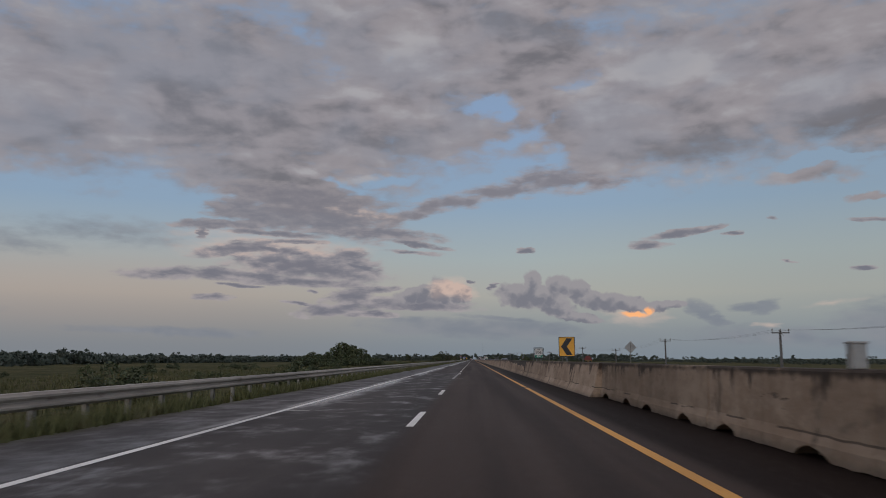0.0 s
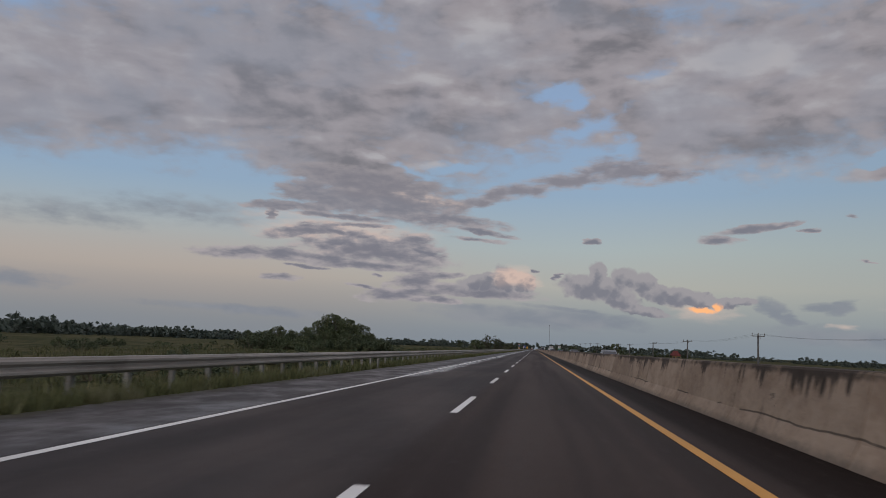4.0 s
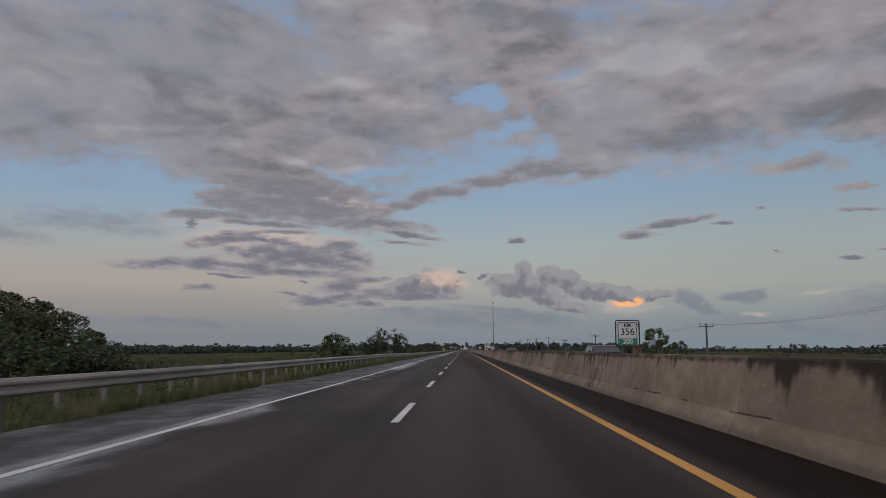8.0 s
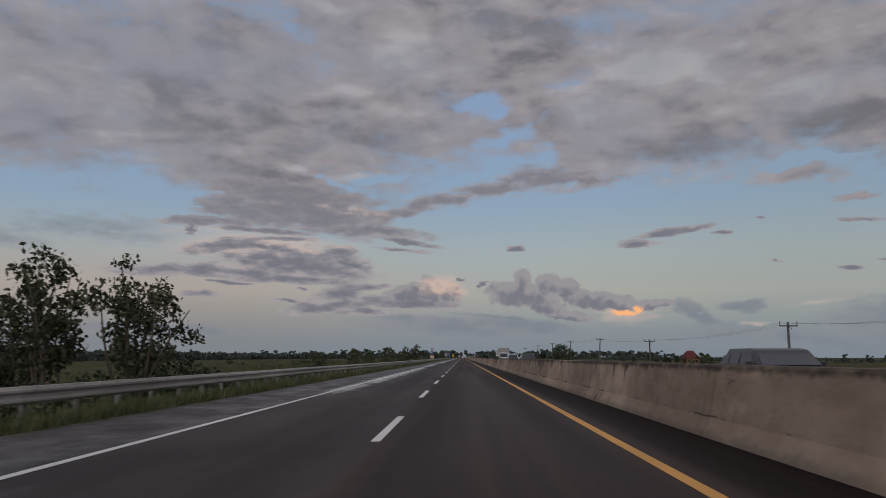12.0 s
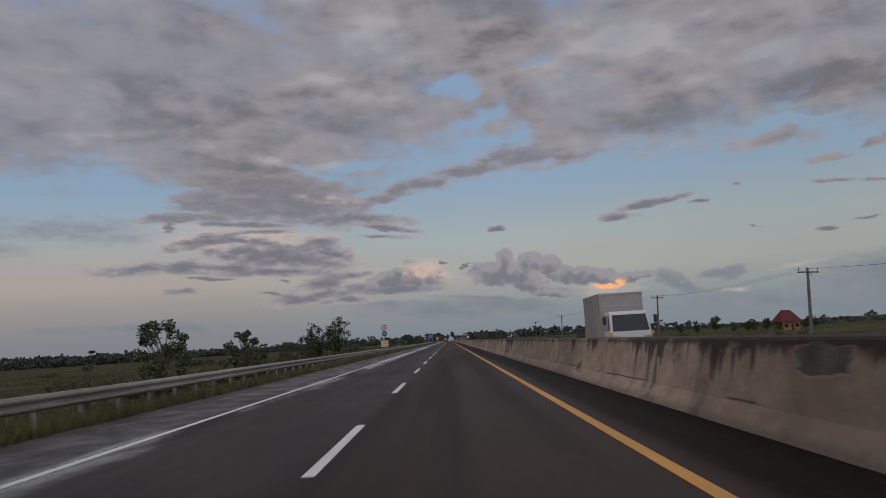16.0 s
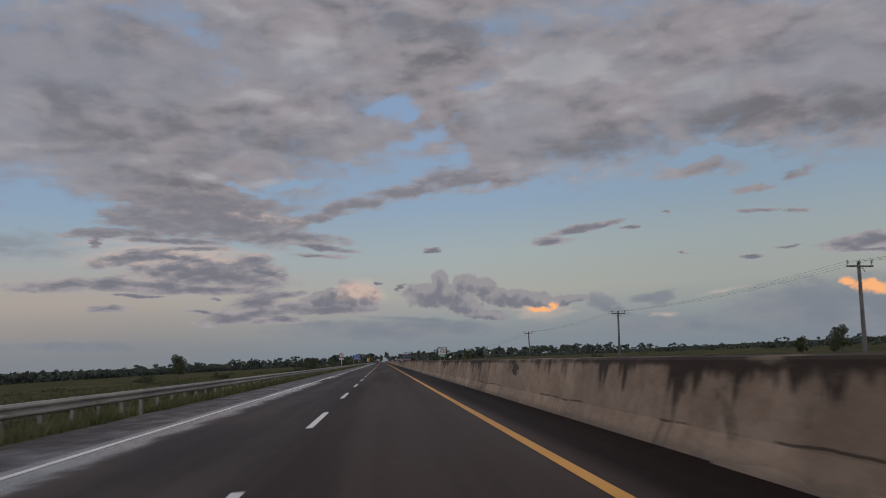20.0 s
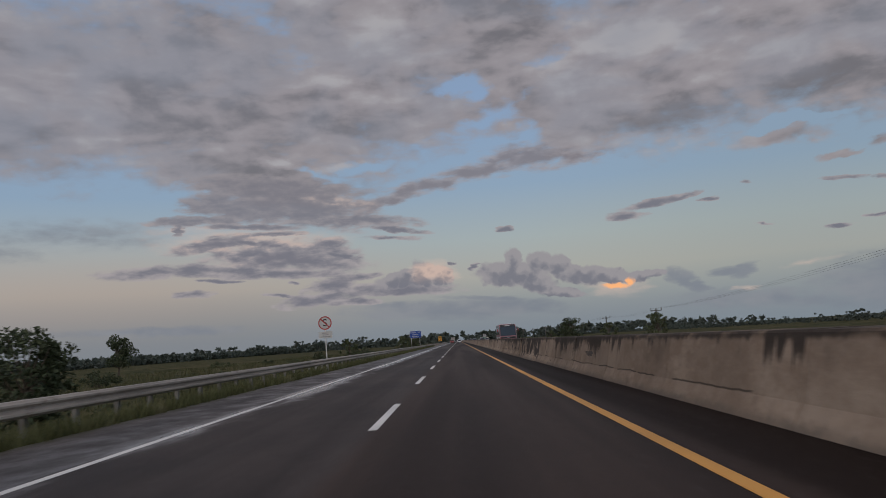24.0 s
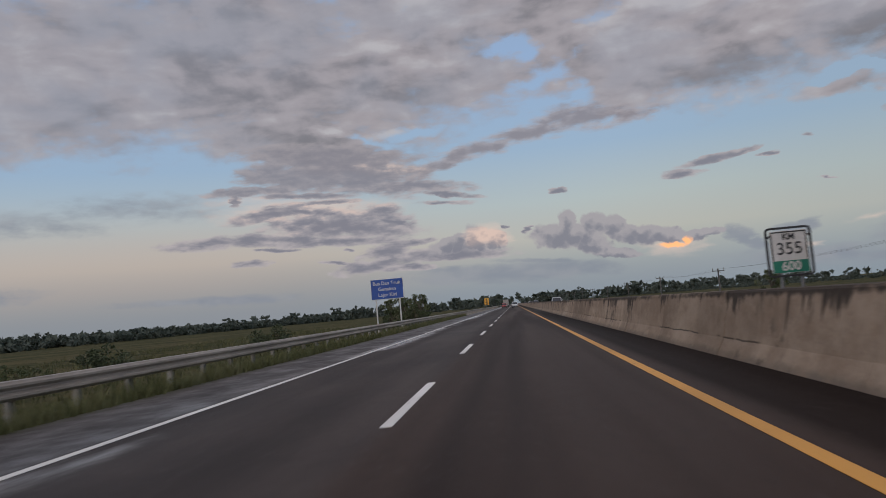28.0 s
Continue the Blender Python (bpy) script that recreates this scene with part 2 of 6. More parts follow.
# gaps in the deck
cloud("gap", -14.5, 24.01, 2.80, 0.88, 0.80, -5, 0.35)
cloud("gap", -12.5, 22.89, 2.79, 0.53, 0.53, -17, 0.3)
cloud("gap", -6.4, 21.09, 1.07, 1.55, 1.32, -19, 0.6)
cloud("gap", -10.1, 20.13, 2.89, 0.90, 0.90, 9, 0.5)
cloud("gap", 1.9, 17.61, 1.58, 0.78, 0.78, 4, 0.7)
cloud("gap", 7.4, 19.47, 2.06, 0.77, 0.77, -1, 0.6)
cloud("gap", 2.9, 21.34, 1.26, 0.68, 0.68, -4, 0.45)
cloud("gap", 23.7, 12.91, 2.45, 0.33, 0.33, -0, 0.9)
cloud("gap", -9.1, 12.25, 2.02, 0.32, 0.32, -11, 0.7)
cloud("gap", -5.9, 12.59, 2.06, 0.40, 0.40, 8, 0.6)
cloud("gap", -26.0, 18.36, 3.11, 0.79, 0.79, -8, 0.35)
cloud("gap", -21.8, 20.52, 4.45, 0.73, 0.58, -8, 0.25)
# heavy and bright stretches of the deck
cloud("dark", 26.5, 14.95, 6.60, 1.07, 1.36, -2, 1.9)
cloud("dark", 17.0, 14.27, 4.80, 0.92, 0.99, 0, 1.5)
cloud("dark", 15.3, 16.71, 1.92, 0.99, 0.84, 0, 0.7)
cloud("dark", 20.5, 19.15, 2.50, 0.96, 0.96, 10, 0.8)
cloud("dark", 29.3, 19.71, 2.56, 1.66, 1.66, -13)
cloud("dark", 4.6, 21.41, 2.50, 0.91, 0.91, 4, 0.9)
cloud("dark", 3.5, 23.57, 5.04, 0.82, 0.89, -5, 0.8)
cloud("dark", 13.4, 22.59, 3.18, 0.58, 0.58, -8, 0.6)
cloud("dark", -9.0, 16.20, 5.36, 1.01, 0.86, 3, 1.1)
cloud("dark", -5.6, 18.20, 2.92, 1.01, 0.70, 8, 0.8)
cloud("dark", -16.1, 18.09, 4.31, 0.91, 0.99, -8, 0.7)
cloud("dark", -16.2, 13.90, 6.66, 1.55, 1.55, -14)
cloud("dark", -19.2, 22.16, 3.03, 0.73, 0.88, -10, 0.6)
cloud("dark", -28.3, 14.45, 4.40, 1.76, 1.41, 4, 0.8)
cloud("dark", 1.2, 20.29, 2.52, 1.00, 0.77, -3, 0.6)
cloud("pale", 15.5, 19.70, 5.72, 1.70, 1.62, -9, 1.2)
cloud("pale", 23.2, 17.40, 4.43, 0.73, 0.73, -0, 0.9)
cloud("pale", 9.4, 18.13, 2.43, 1.15, 1.53, -6, 0.7)
cloud("pale", 18.7, 16.44, 2.22, 0.60, 0.60, -0, 0.7)
cloud("pale", -4.6, 22.40, 2.53, 1.50, 1.50, -1, 0.9)
cloud("pale", -3.2, 17.35, 2.09, 0.78, 0.78, 7, 0.7)
cloud("pale", -11.9, 13.23, 1.35, 0.24, 0.32, -12, 1.6)
cloud("pale", -7.9, 12.71, 2.04, 0.32, 0.32, 7, 1.2)
cloud("pale", -23.4, 14.77, 2.52, 0.26, 0.26, 3, 0.8)
cloud("pale", -23.9, 13.34, 2.12, 0.26, 0.26, -2, 0.8)
cloud("pale", -16.2, 14.28, 2.73, 0.31, 0.31, 5, 0.8)
cloud("pale", -16.6, 11.30, 1.53, 0.23, 0.23, -4, 1.3)
cloud("pale", -7.3, 18.80, 1.66, 0.77, 0.77, 9, 0.7)
cloud("pale", -14.1, 20.04, 2.38, 0.61, 0.61, -8, 0.5)
cloud("pale", -36.8, 17.15, 10.11, 2.62, 1.97, 6, 0.5)
# clouds that the low sun still reaches
cloud("fire", 11.4, 3.07, 1.24, 0.20, 0.24, -4)
cloud("fire", 12.3, 3.33, 0.46, 0.36, 0.47, -4)
cloud("fire", 31.4, 3.57, 0.71, 0.33, 0.29, -5, 0.9)
cloud("fire", 32.8, 3.12, 1.36, 0.57, 0.50, -10)
cloud("blush", -1.4, 4.89, 1.55, 0.89, 0.57, -3, 1.2)
cloud("blush", -14.0, 7.57, 5.92, 1.02, 0.55, -1, 1.1)
cloud("blush", -12.8, 6.44, 4.34, 0.95, 0.55, -2, 0.7)
cloud("blush", -8.4, 10.48, 2.43, 0.56, 0.40, -11, 0.9)
cloud("blush", -18.1, 8.55, 4.18, 0.85, 0.46, -0, 0.5)
cloud("blush", 11.4, 3.15, 2.16, 0.71, 0.87, -4, 0.8)
cloud("blush", 20.0, 2.21, 0.85, 0.19, 0.19, -4, 0.8)
cloud("blush", 23.9, 3.55, 2.15, 0.23, 0.19, 6, 0.5)

billow = wnoise(sky_at, 0.26, 4, 0.48, (1, 1.8, 1), 0.3)
fine = wnoise(sky_at, 0.80, 4, 0.50, (1, 2.0, 1), 0.2)
streaks = wnoise(sky_at, 0.60, 4, 0.52, (1, 3.4, 1), 0.15, (4, 1, 7))
broad = wnoise(sky_at, 0.10, 3, 0.5, (1, 2.4, 1), 0.4, (9, 3, 5))
lumps = W.nodes.new("ShaderNodeTexVoronoi")
lumps.inputs["Scale"].default_value = 1.25
lumps.inputs["Detail"].default_value = 1.5
lumps.inputs["Roughness"].default_value = 0.45
wlink(heap_at, lumps.inputs["Vector"])
swell = wmath("SUBTRACT", 0.50, lumps.outputs["Distance"])
grain = wmath("ADD", wmath("MULTIPLY", wmath("SUBTRACT", billow, 0.5), 0.75), wmath("MULTIPLY", wmath("SUBTRACT", fine, 0.5), 0.35))
ripple = wmath("ADD", wmath("MULTIPLY", wmath("SUBTRACT", streaks, 0.5), 1.55), wmath("MULTIPLY", wmath("SUBTRACT", fine, 0.5), 0.95))
# the same noises a little higher up: where there is less cloud above, the light gets in
raised = W.nodes.new("ShaderNodeVectorMath")
raised.operation = "ADD"
wlink(sky_at, raised.inputs[0])
raised.inputs[1].default_value = (0.12, 0.22, 0)
fine_up = wnoise(raised.outputs[0], 0.80, 4, 0.50, (1, 2.0, 1), 0.2)
streaks_up = wnoise(raised.outputs[0], 0.60, 4, 0.52, (1, 3.4, 1), 0.15, (4, 1, 7))
lofty = W.nodes.new("ShaderNodeVectorMath")
lofty.operation = "ADD"
wlink(sky_at, lofty.inputs[0])
lofty.inputs[1].default_value = (0.4, 0.7, 0)
billow_up = wnoise(lofty.outputs[0], 0.26, 4, 0.48, (1, 1.8, 1), 0.3)
crest = wmath("ADD", wmath("SUBTRACT", fine, fine_up), wmath("SUBTRACT", streaks, streaks_up))
crest_wide = wmath("SUBTRACT", billow, billow_up)
# overhead, beyond the banks laid out above, the deck goes on
overhead = wsmooth(height, 21.0, 26.0, 0.0, 0.62)
deck_field = wmath("SUBTRACT", wmath("MAXIMUM", fields["deck"], overhead), wmath("MULTIPLY", fields["gap"], 0.62))
deck_mask = wsmooth(wmath("ADD", deck_field, wmath("ADD", wmath("MULTIPLY", grain, 0.50), wmath("MULTIPLY", ripple, 0.16))), 0.10, 0.50)
low_mask = wmath("MULTIPLY", wsmooth(fields["low"], 0.02, 0.22), wsmooth(wmath("ADD", fields["low"], wmath("MULTIPLY", ripple, 0.70)), -0.02, 0.46, 0.0, 0.94))
arm_mask = wmath("MULTIPLY", wsmooth(fields["arm"], 0.02, 0.25), wsmooth(wmath("ADD", fields["arm"], wmath("MULTIPLY", ripple, 0.80)), 0.02, 0.66, 0.0, 0.88))
heap_mask = wmath("MULTIPLY", wsmooth(fields["heap"], 0.02, 0.16), wsmooth(wmath("ADD", fields["heap"], wmath("MULTIPLY", swell, 0.26)), 0.04, 0.26, 0.0, 0.95))
haze_mask = wmath("MULTIPLY", wsmooth(fields["haze"], 0.0, 0.30), wsmooth(wmath("ADD", fields["haze"], wmath("MULTIPLY", ripple, 0.50)), 0.0, 0.80, 0.0, 0.80))
fire_mask = wmath("MULTIPLY", wsmooth(fields["fire"], 0.02, 0.2), wsmooth(wmath("ADD", fields["fire"], wmath("MULTIPLY", swell, 0.3)), 0.18, 0.60, 0.0, 0.95))
blush_mask = wmath("MULTIPLY", wsmooth(fields["blush"], 0.0, 0.3), wsmooth(wmath("ADD", fields["blush"], wmath("MULTIPLY", ripple, 0.35)), 0.05, 0.75))

ramp = W.nodes.new("ShaderNodeValToRGB")
wlink(wsmooth(height, 0.0, 30.0), ramp.inputs[0])
stops = ramp.color_ramp.elements
stops[0].position, stops[0].color = 0.0, (0.215, 0.262, 0.315, 1)
stops[1].position, stops[1].color = 1.0, (0.24, 0.32, 0.46, 1)
for at, colour in ((0.022, (0.28, 0.315, 0.345, 1)), (0.06, (0.40, 0.40, 0.385, 1)), (0.14, (0.37, 0.43, 0.455, 1)), (0.30, (0.275, 0.385, 0.525, 1)), (0.6, (0.255, 0.365, 0.555, 1))):
    stops.new(at).color = colour
# warm towards the left, above the horizon
warm = wmath("MULTIPLY", wsmooth(azimuth, 6.0, -24.0), wmath("MULTIPLY", wsmooth(height, 0.8, 3.2), wsmooth(height, 10.0, 4.5)))
sky_colour = wmix(wmath("MULTIPLY", warm, 0.44), ramp.outputs[0], (0.46, 0.335, 0.29))
dusk_side = wmath("MULTIPLY", wsmooth(azimuth, 0.0, -18.0), wsmooth(height, 5.5, 1.2))
sky_colour = wmix(wmath("MULTIPLY", dusk_side, 0.55), sky_colour, (0.225, 0.238, 0.265))
sunward = wmath("MULTIPLY", wsmooth(azimuth, -2.0, 18.0), wmath("MULTIPLY", wsmooth(height, 1.5, 4.5), wsmooth(height, 11.0, 6.0)))
sky_colour = wmix(wmath("MULTIPLY", sunward, 0.22), sky_colour, (0.43, 0.43, 0.365))
sky_colour = wmix(wsmooth(azimuth, 4.0, 26.0, 0.0, 0.30), sky_colour, (0.225, 0.285, 0.330))
nishita = W.nodes.new("ShaderNodeTexSky")
nishita.sky_type = "NISHITA"
nishita.sun_disc = False
nishita.sun_elevation = radians(4)
nishita.sun_rotation = radians(205)
nishita_dim = W.nodes.new("ShaderNodeVectorMath")
nishita_dim.operation = "SCALE"
wlink(nishita.outputs[0], nishita_dim.inputs[0])
nishita_dim.inputs["Scale"].default_value = 0.08
sky_colour = wmix(0.12, sky_colour, nishita_dim.outputs[0])

shade = wmath("ADD", wmath("MULTIPLY", broad, 0.40), wmath("ADD", wmath("MULTIPLY", billow, 0.62), wmath("MULTIPLY", streaks, 0.13)))
shade = wmath("ADD", shade, wmath("MULTIPLY", fields["pale"], 0.27))
shade = wmath("SUBTRACT", shade, wmath("MULTIPLY", fields["dark"], 0.19))
shade = wmath("ADD", shade, wmath("ADD", wmath("MULTIPLY", crest_wide, 0.45), wmath("MULTIPLY", crest, 0.06)))
deck_dark = wmix(wsmooth(shade, 0.28, 0.62), (0.160, 0.149, 0.160), (0.294, 0.266, 0.280))
deck_colour = wmix(wsmooth(shade, 0.58, 0.90), deck_dark, (0.39, 0.372, 0.385))
tint = wsmooth(wnoise(sky_at, 0.14, 3, 0.5, (1, 1.8, 1), 0.3, (5, 8, 2)), 0.42, 0.65, 0.0, 0.40)
tint = wmath("ADD", tint, wsmooth(azimuth, -8.0, -26.0, 0.0, 0.22))
deck_colour = wmix(tint, deck_colour, (0.242, 0.256, 0.305))
body = wmath("SUBTRACT", wmath("ADD", fields["low"], wmath("MULTIPLY", ripple, 0.7)), wmath("MULTIPLY", crest, 1.2))
low_colour = wmix(wsmooth(body, -0.05, 0.95), (0.375, 0.342, 0.355), (0.166, 0.168, 0.206))
low_colour = wmix(wsmooth(height, 7.5, 10.5, 0.0, 0.55), low_colour, (0.225, 0.214, 0.238))
arm_colour = wmix(wsmooth(wmath("SUBTRACT", wmath("ADD", fields["arm"], ripple), wmath("MULTIPLY", crest, 1.3)), -0.05, 1.0), (0.335, 0.315, 0.340), (0.205, 0.188, 0.210))
puff = wmath("ADD", fields["above"], wmath("MULTIPLY", swell, 0.75))
heap_colour = wmix(wsmooth(puff, 0.0, 0.62), (0.300, 0.285, 0.305), (0.180, 0.183, 0.218))
haze_colour = wmix(wsmooth(shade, 0.45, 0.8), (0.190, 0.212, 0.255), (0.245, 0.258, 0.288))
total = wmix(haze_mask, sky_colour, haze_colour)
total = wmix(wmath("MULTIPLY", blush_mask, 0.60), total, (0.58, 0.46, 0.40))
total = wmix(wmath("MULTIPLY", deck_mask, 0.93), total, deck_colour)
total = wmix(arm_mask, total, arm_colour)
lit = wmix(wmath("MULTIPLY", blush_mask, wsmooth(body, 0.55, 0.05, 0.0, 0.75)), low_colour, (0.56, 0.44, 0.39))
total = wmix(low_mask, total, lit)
warm_heap = wmix(wsmooth(puff, 0.10, 0.60), (0.62, 0.46, 0.39), (0.33, 0.275, 0.275))
total = wmix(heap_mask, total, wmix(wmath("MULTIPLY", blush_mask, wsmooth(azimuth, 8.0, 3.0, 0.0, 0.85)), heap_colour, warm_heap))
total = wmix(fire_mask, total, (0.98, 0.46, 0.20))
# overhead and behind, out of view, the sky is brightened to lift the ground
unseen_sky = wmath("MAXIMUM", wsmooth(height, 30.0, 60.0), wsmooth(SY, -0.1, -0.5))
glow = wmath("ADD", 1.0, wmath("MULTIPLY", unseen_sky, 0.9))
bright = W.nodes.new("ShaderNodeBackground")
wlink(total, bright.inputs["Color"])
wlink(glow, bright.inputs["Strength"])
sky_out = W.nodes.new("ShaderNodeOutputWorld")
wlink(bright.outputs[0], sky_out.inputs[0])
world.cycles.sampling_method = "MANUAL"
world.cycles.sample_map_resolution = 512

sun_data = bpy.data.lights.new("sun", "SUN")
sun_data.energy = 0.30
sun_data.angle = radians(25)
sun_data.color = (1.0, 0.86, 0.74)
sun = new("sun", sun_data)
sun.matrix_world = look((0, 0, 50), (30, 60, 20))
tagged(sun, kind="structure")

# ---- materials ----
def shader(name):
    m = bpy.data.materials.new(name)
    m.use_nodes = True
    return m, m.node_tree, m.node_tree.nodes["Principled BSDF"]


def tex_noise(t, scale, detail=5, rough=0.6, stretch=(1, 1, 1), shift=(0, 0, 0), warp=0.0):
    g = t.nodes.new("ShaderNodeNewGeometry")
    m = t.nodes.new("ShaderNodeMapping")
    m.inputs["Scale"].default_value = stretch
    m.inputs["Location"].default_value = shift
    n = t.nodes.new("ShaderNodeTexNoise")
    n.inputs["Scale"].default_value = scale
    n.inputs["Detail"].default_value = detail
    n.inputs["Roughness"].default_value = rough
    n.inputs["Distortion"].default_value = warp
    t.links.new(g.outputs["Position"], m.inputs["Vector"])
    t.links.new(m.outputs[0], n.inputs["Vector"])
    return n.outputs["Fac"]


def put(t, socket, v):
    if isinstance(v, (int, float)):
        socket.default_value = v
    elif isinstance(v, tuple):
        socket.default_value = (*v, 1.0) if len(v) == 3 and len(socket.default_value) == 4 else v
    else:
        t.links.new(v, socket)


def math_n(t, op, a, b=0.0):
    n = t.nodes.new("ShaderNodeMath")
    n.operation = op
    put(t, n.inputs[0], a)
    put(t, n.inputs[1], b)
    return n.outputs[0]


def step(t, v, lo, hi, to0=0.0, to1=1.0):
    n = t.nodes.new("ShaderNodeMapRange")
    n.interpolation_type = "SMOOTHSTEP"
    for i, x in enumerate((v, lo, hi, to0, to1)):
        put(t, n.inputs[i], x)
    return n.outputs[0]


def mix(t, f, a, b):
    n = t.nodes.new("ShaderNodeMix")
    n.data_type = "RGBA"
    put(t, n.inputs[0], f)
    put(t, n.inputs[6], a)
    put(t, n.inputs[7], b)
    return n.outputs[2]


def axes(t):
    g = t.nodes.new("ShaderNodeNewGeometry")
    s = t.nodes.new("ShaderNodeSeparateXYZ")
    t.links.new(g.outputs["Position"], s.inputs[0])
    return s.outputs


def bump(t, b, height, strength=0.4, distance=0.02):
    n = t.nodes.new("ShaderNodeBump")
    n.inputs["Strength"].default_value = strength
    n.inputs["Distance"].default_value = distance
    put(t, n.inputs["Height"], height)
    t.links.new(n.outputs[0], b.inputs["Normal"])


def surface(name, c1, c2, scale=3.0, rough=(0.6, 0.85), metal=0.0, relief=0.3, stretch=(1, 1, 1), wear=None, vary=0.0, distance=0.01):
    """Grain at a small scale, patches at a large one, optional wear colour, and a shift from object to object."""
    m, t, b = shader(name)
    big = tex_noise(t, scale * 0.35, 4, 0.6, stretch, (3, 1, 7))
    small = tex_noise(t, scale * 6, 6, 0.65, stretch)
    f = math_n(t, "ADD", math_n(t, "MULTIPLY", big, 0.65), math_n(t, "MULTIPLY", small, 0.35))
    colour = mix(t, step(t, f, 0.36, 0.64), c1, c2)
    if wear:
        colour = mix(t, step(t, tex_noise(t, scale * 2, 8, 0.7, stretch, (9, 4, 2)), 0.56, 0.70), colour, wear)
    if vary:
        info = t.nodes.new("ShaderNodeObjectInfo")
        h = t.nodes.new("ShaderNodeHueSaturation")
        put(t, h.inputs["Value"], step(t, info.outputs["Random"], 0.0, 1.0, 1 - vary, 1 + vary))
        t.links.new(colour, h.inputs["Color"])
        colour = h.outputs[0]
    put(t, b.inputs["Base Color"], colour)
    put(t, b.inputs["Roughness"], step(t, f, 0.3, 0.7, rough[0], rough[1]))
    b.inputs["Metallic"].default_value = metal
    if relief:
        bump(t, b, small, relief, distance)
    return m


def asphalt_material():
    m, t, b = shader("asphalt")
    X, Y, Z = axes(t)
    grit = tex_noise(t, 60, 3, 0.7)
    patch = tex_noise(t, 0.35, 6, 0.62, (1, 0.35, 1))
    track = tex_noise(t, 0.7, 3, 0.5, (1, 0.02, 1), (4, 0, 0))
    blotch = tex_noise(t, 0.9, 7, 0.66, (1, 0.6, 1), (8, 2, 0))
    base = mix(t, step(t, patch, 0.35, 0.65), (0.0235, 0.0162, 0.0152), (0.058, 0.0425, 0.0375))
    base = mix(t, math_n(t, "MULTIPLY", step(t, track, 0.42, 0.62), 0.6), base, (0.020, 0.0140, 0.0130))
    # the fast lane has browner stone
    lane = step(t, X, -1.6, -1.2)
    base = mix(t, math_n(t, "MULTIPLY", lane, 0.75), base, mix(t, step(t, track, 0.42, 0.6), (0.051, 0.0305, 0.0225), (0.0270, 0.0162, 0.0130)))
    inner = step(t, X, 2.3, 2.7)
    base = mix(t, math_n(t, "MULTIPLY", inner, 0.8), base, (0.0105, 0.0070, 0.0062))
    # older, paler and patched surface before the joint
    old = math_n(t, "MULTIPLY", step(t, Y, 74, 71), step(t, X, -1.0, -1.7))
    base = mix(t, math_n(t, "MULTIPLY", old, 0.5), base, mix(t, step(t, blotch, 0.36, 0.66), (0.030, 0.027, 0.027), (0.068, 0.062, 0.062)))
    shoulder = step(t, X, -4.9, -5.05)
    base = mix(t, math_n(t, "MULTIPLY", shoulder, 0.5), base, mix(t, step(t, blotch, 0.38, 0.62), (0.024, 0.020, 0.020), (0.062, 0.054, 0.055)))
    # dust and dried silt along the edge line; its pale colour also paints sheen
    near_edge = math_n(t, "MULTIPLY", step(t, X, -5.4, -5.0), step(t, math_n(t, "ADD", X, math_n(t, "MULTIPLY", math_n(t, "SUBTRACT", blotch, 0.5), 1.2)), -3.9, -4.65))
    silt_sheen = math_n(t, "MULTIPLY", near_edge, step(t, tex_noise(t, 0.22, 6, 0.62, (1, 0.22, 1), (2, 8, 1)), 0.42, 0.56))
    base = mix(t, math_n(t, "MULTIPLY", math_n(t, "MULTIPLY", silt_sheen, step(t, tex_noise(t, 2.5, 6, 0.65, (1, 0.3, 1), (1, 1, 4)), 0.30, 0.62, 0.35, 1.0)), 0.8), base, (0.27, 0.26, 0.255))
    soil = step(t, math_n(t, "ADD", X, math_n(t, "MULTIPLY", math_n(t, "SUBTRACT", blotch, 0.5), 1.4)), -6.9, -7.3)
    base = mix(t, math_n(t, "MULTIPLY", soil, 0.7), base, (0.075, 0.07, 0.045))
    base = mix(t, math_n(t, "MULTIPLY", step(t, grit, 0.55, 0.75), 0.3), base, (0.09, 0.082, 0.078))
    fleck = tex_noise(t, 7, 6, 0.7, (1, 0.35, 1), (3, 3, 3))
    base = mix(t, math_n(t, "MULTIPLY", step(t, fleck, 0.54, 0.74), 0.35), base, (0.085, 0.072, 0.066))
    base = mix(t, math_n(t, "MULTIPLY", step(t, fleck, 0.46, 0.28), 0.4), base, (0.012, 0.009, 0.0085))
    put(t, b.inputs["Base Color"], base)
    wet = math_n(t, "MAXIMUM", math_n(t, "MULTIPLY", silt_sheen, 0.9), math_n(t, "MULTIPLY", old, step(t, blotch, 0.48, 0.70, 0.05, 0.58)))
    wet = math_n(t, "MAXIMUM", wet, math_n(t, "MULTIPLY", shoulder, step(t, blotch, 0.34, 0.72, 0.18, 0.56)))
    put(t, b.inputs["Roughness"], math_n(t, "ADD", step(t, wet, 0.0, 1.0, 0.60, 0.16), math_n(t, "MULTIPLY", math_n(t, "SUBTRACT", track, 0.5), 0.3)))
    put(t, b.inputs["Specular IOR Level"], math_n(t, "SUBTRACT", step(t, wet, 0.0, 0.8, 0.13, 0.75), math_n(t, "ADD", math_n(t, "MULTIPLY", lane, 0.05), math_n(t, "MULTIPLY", inner, 0.05))))
    bump(t, b, grit, 0.35, 0.006)
    return m


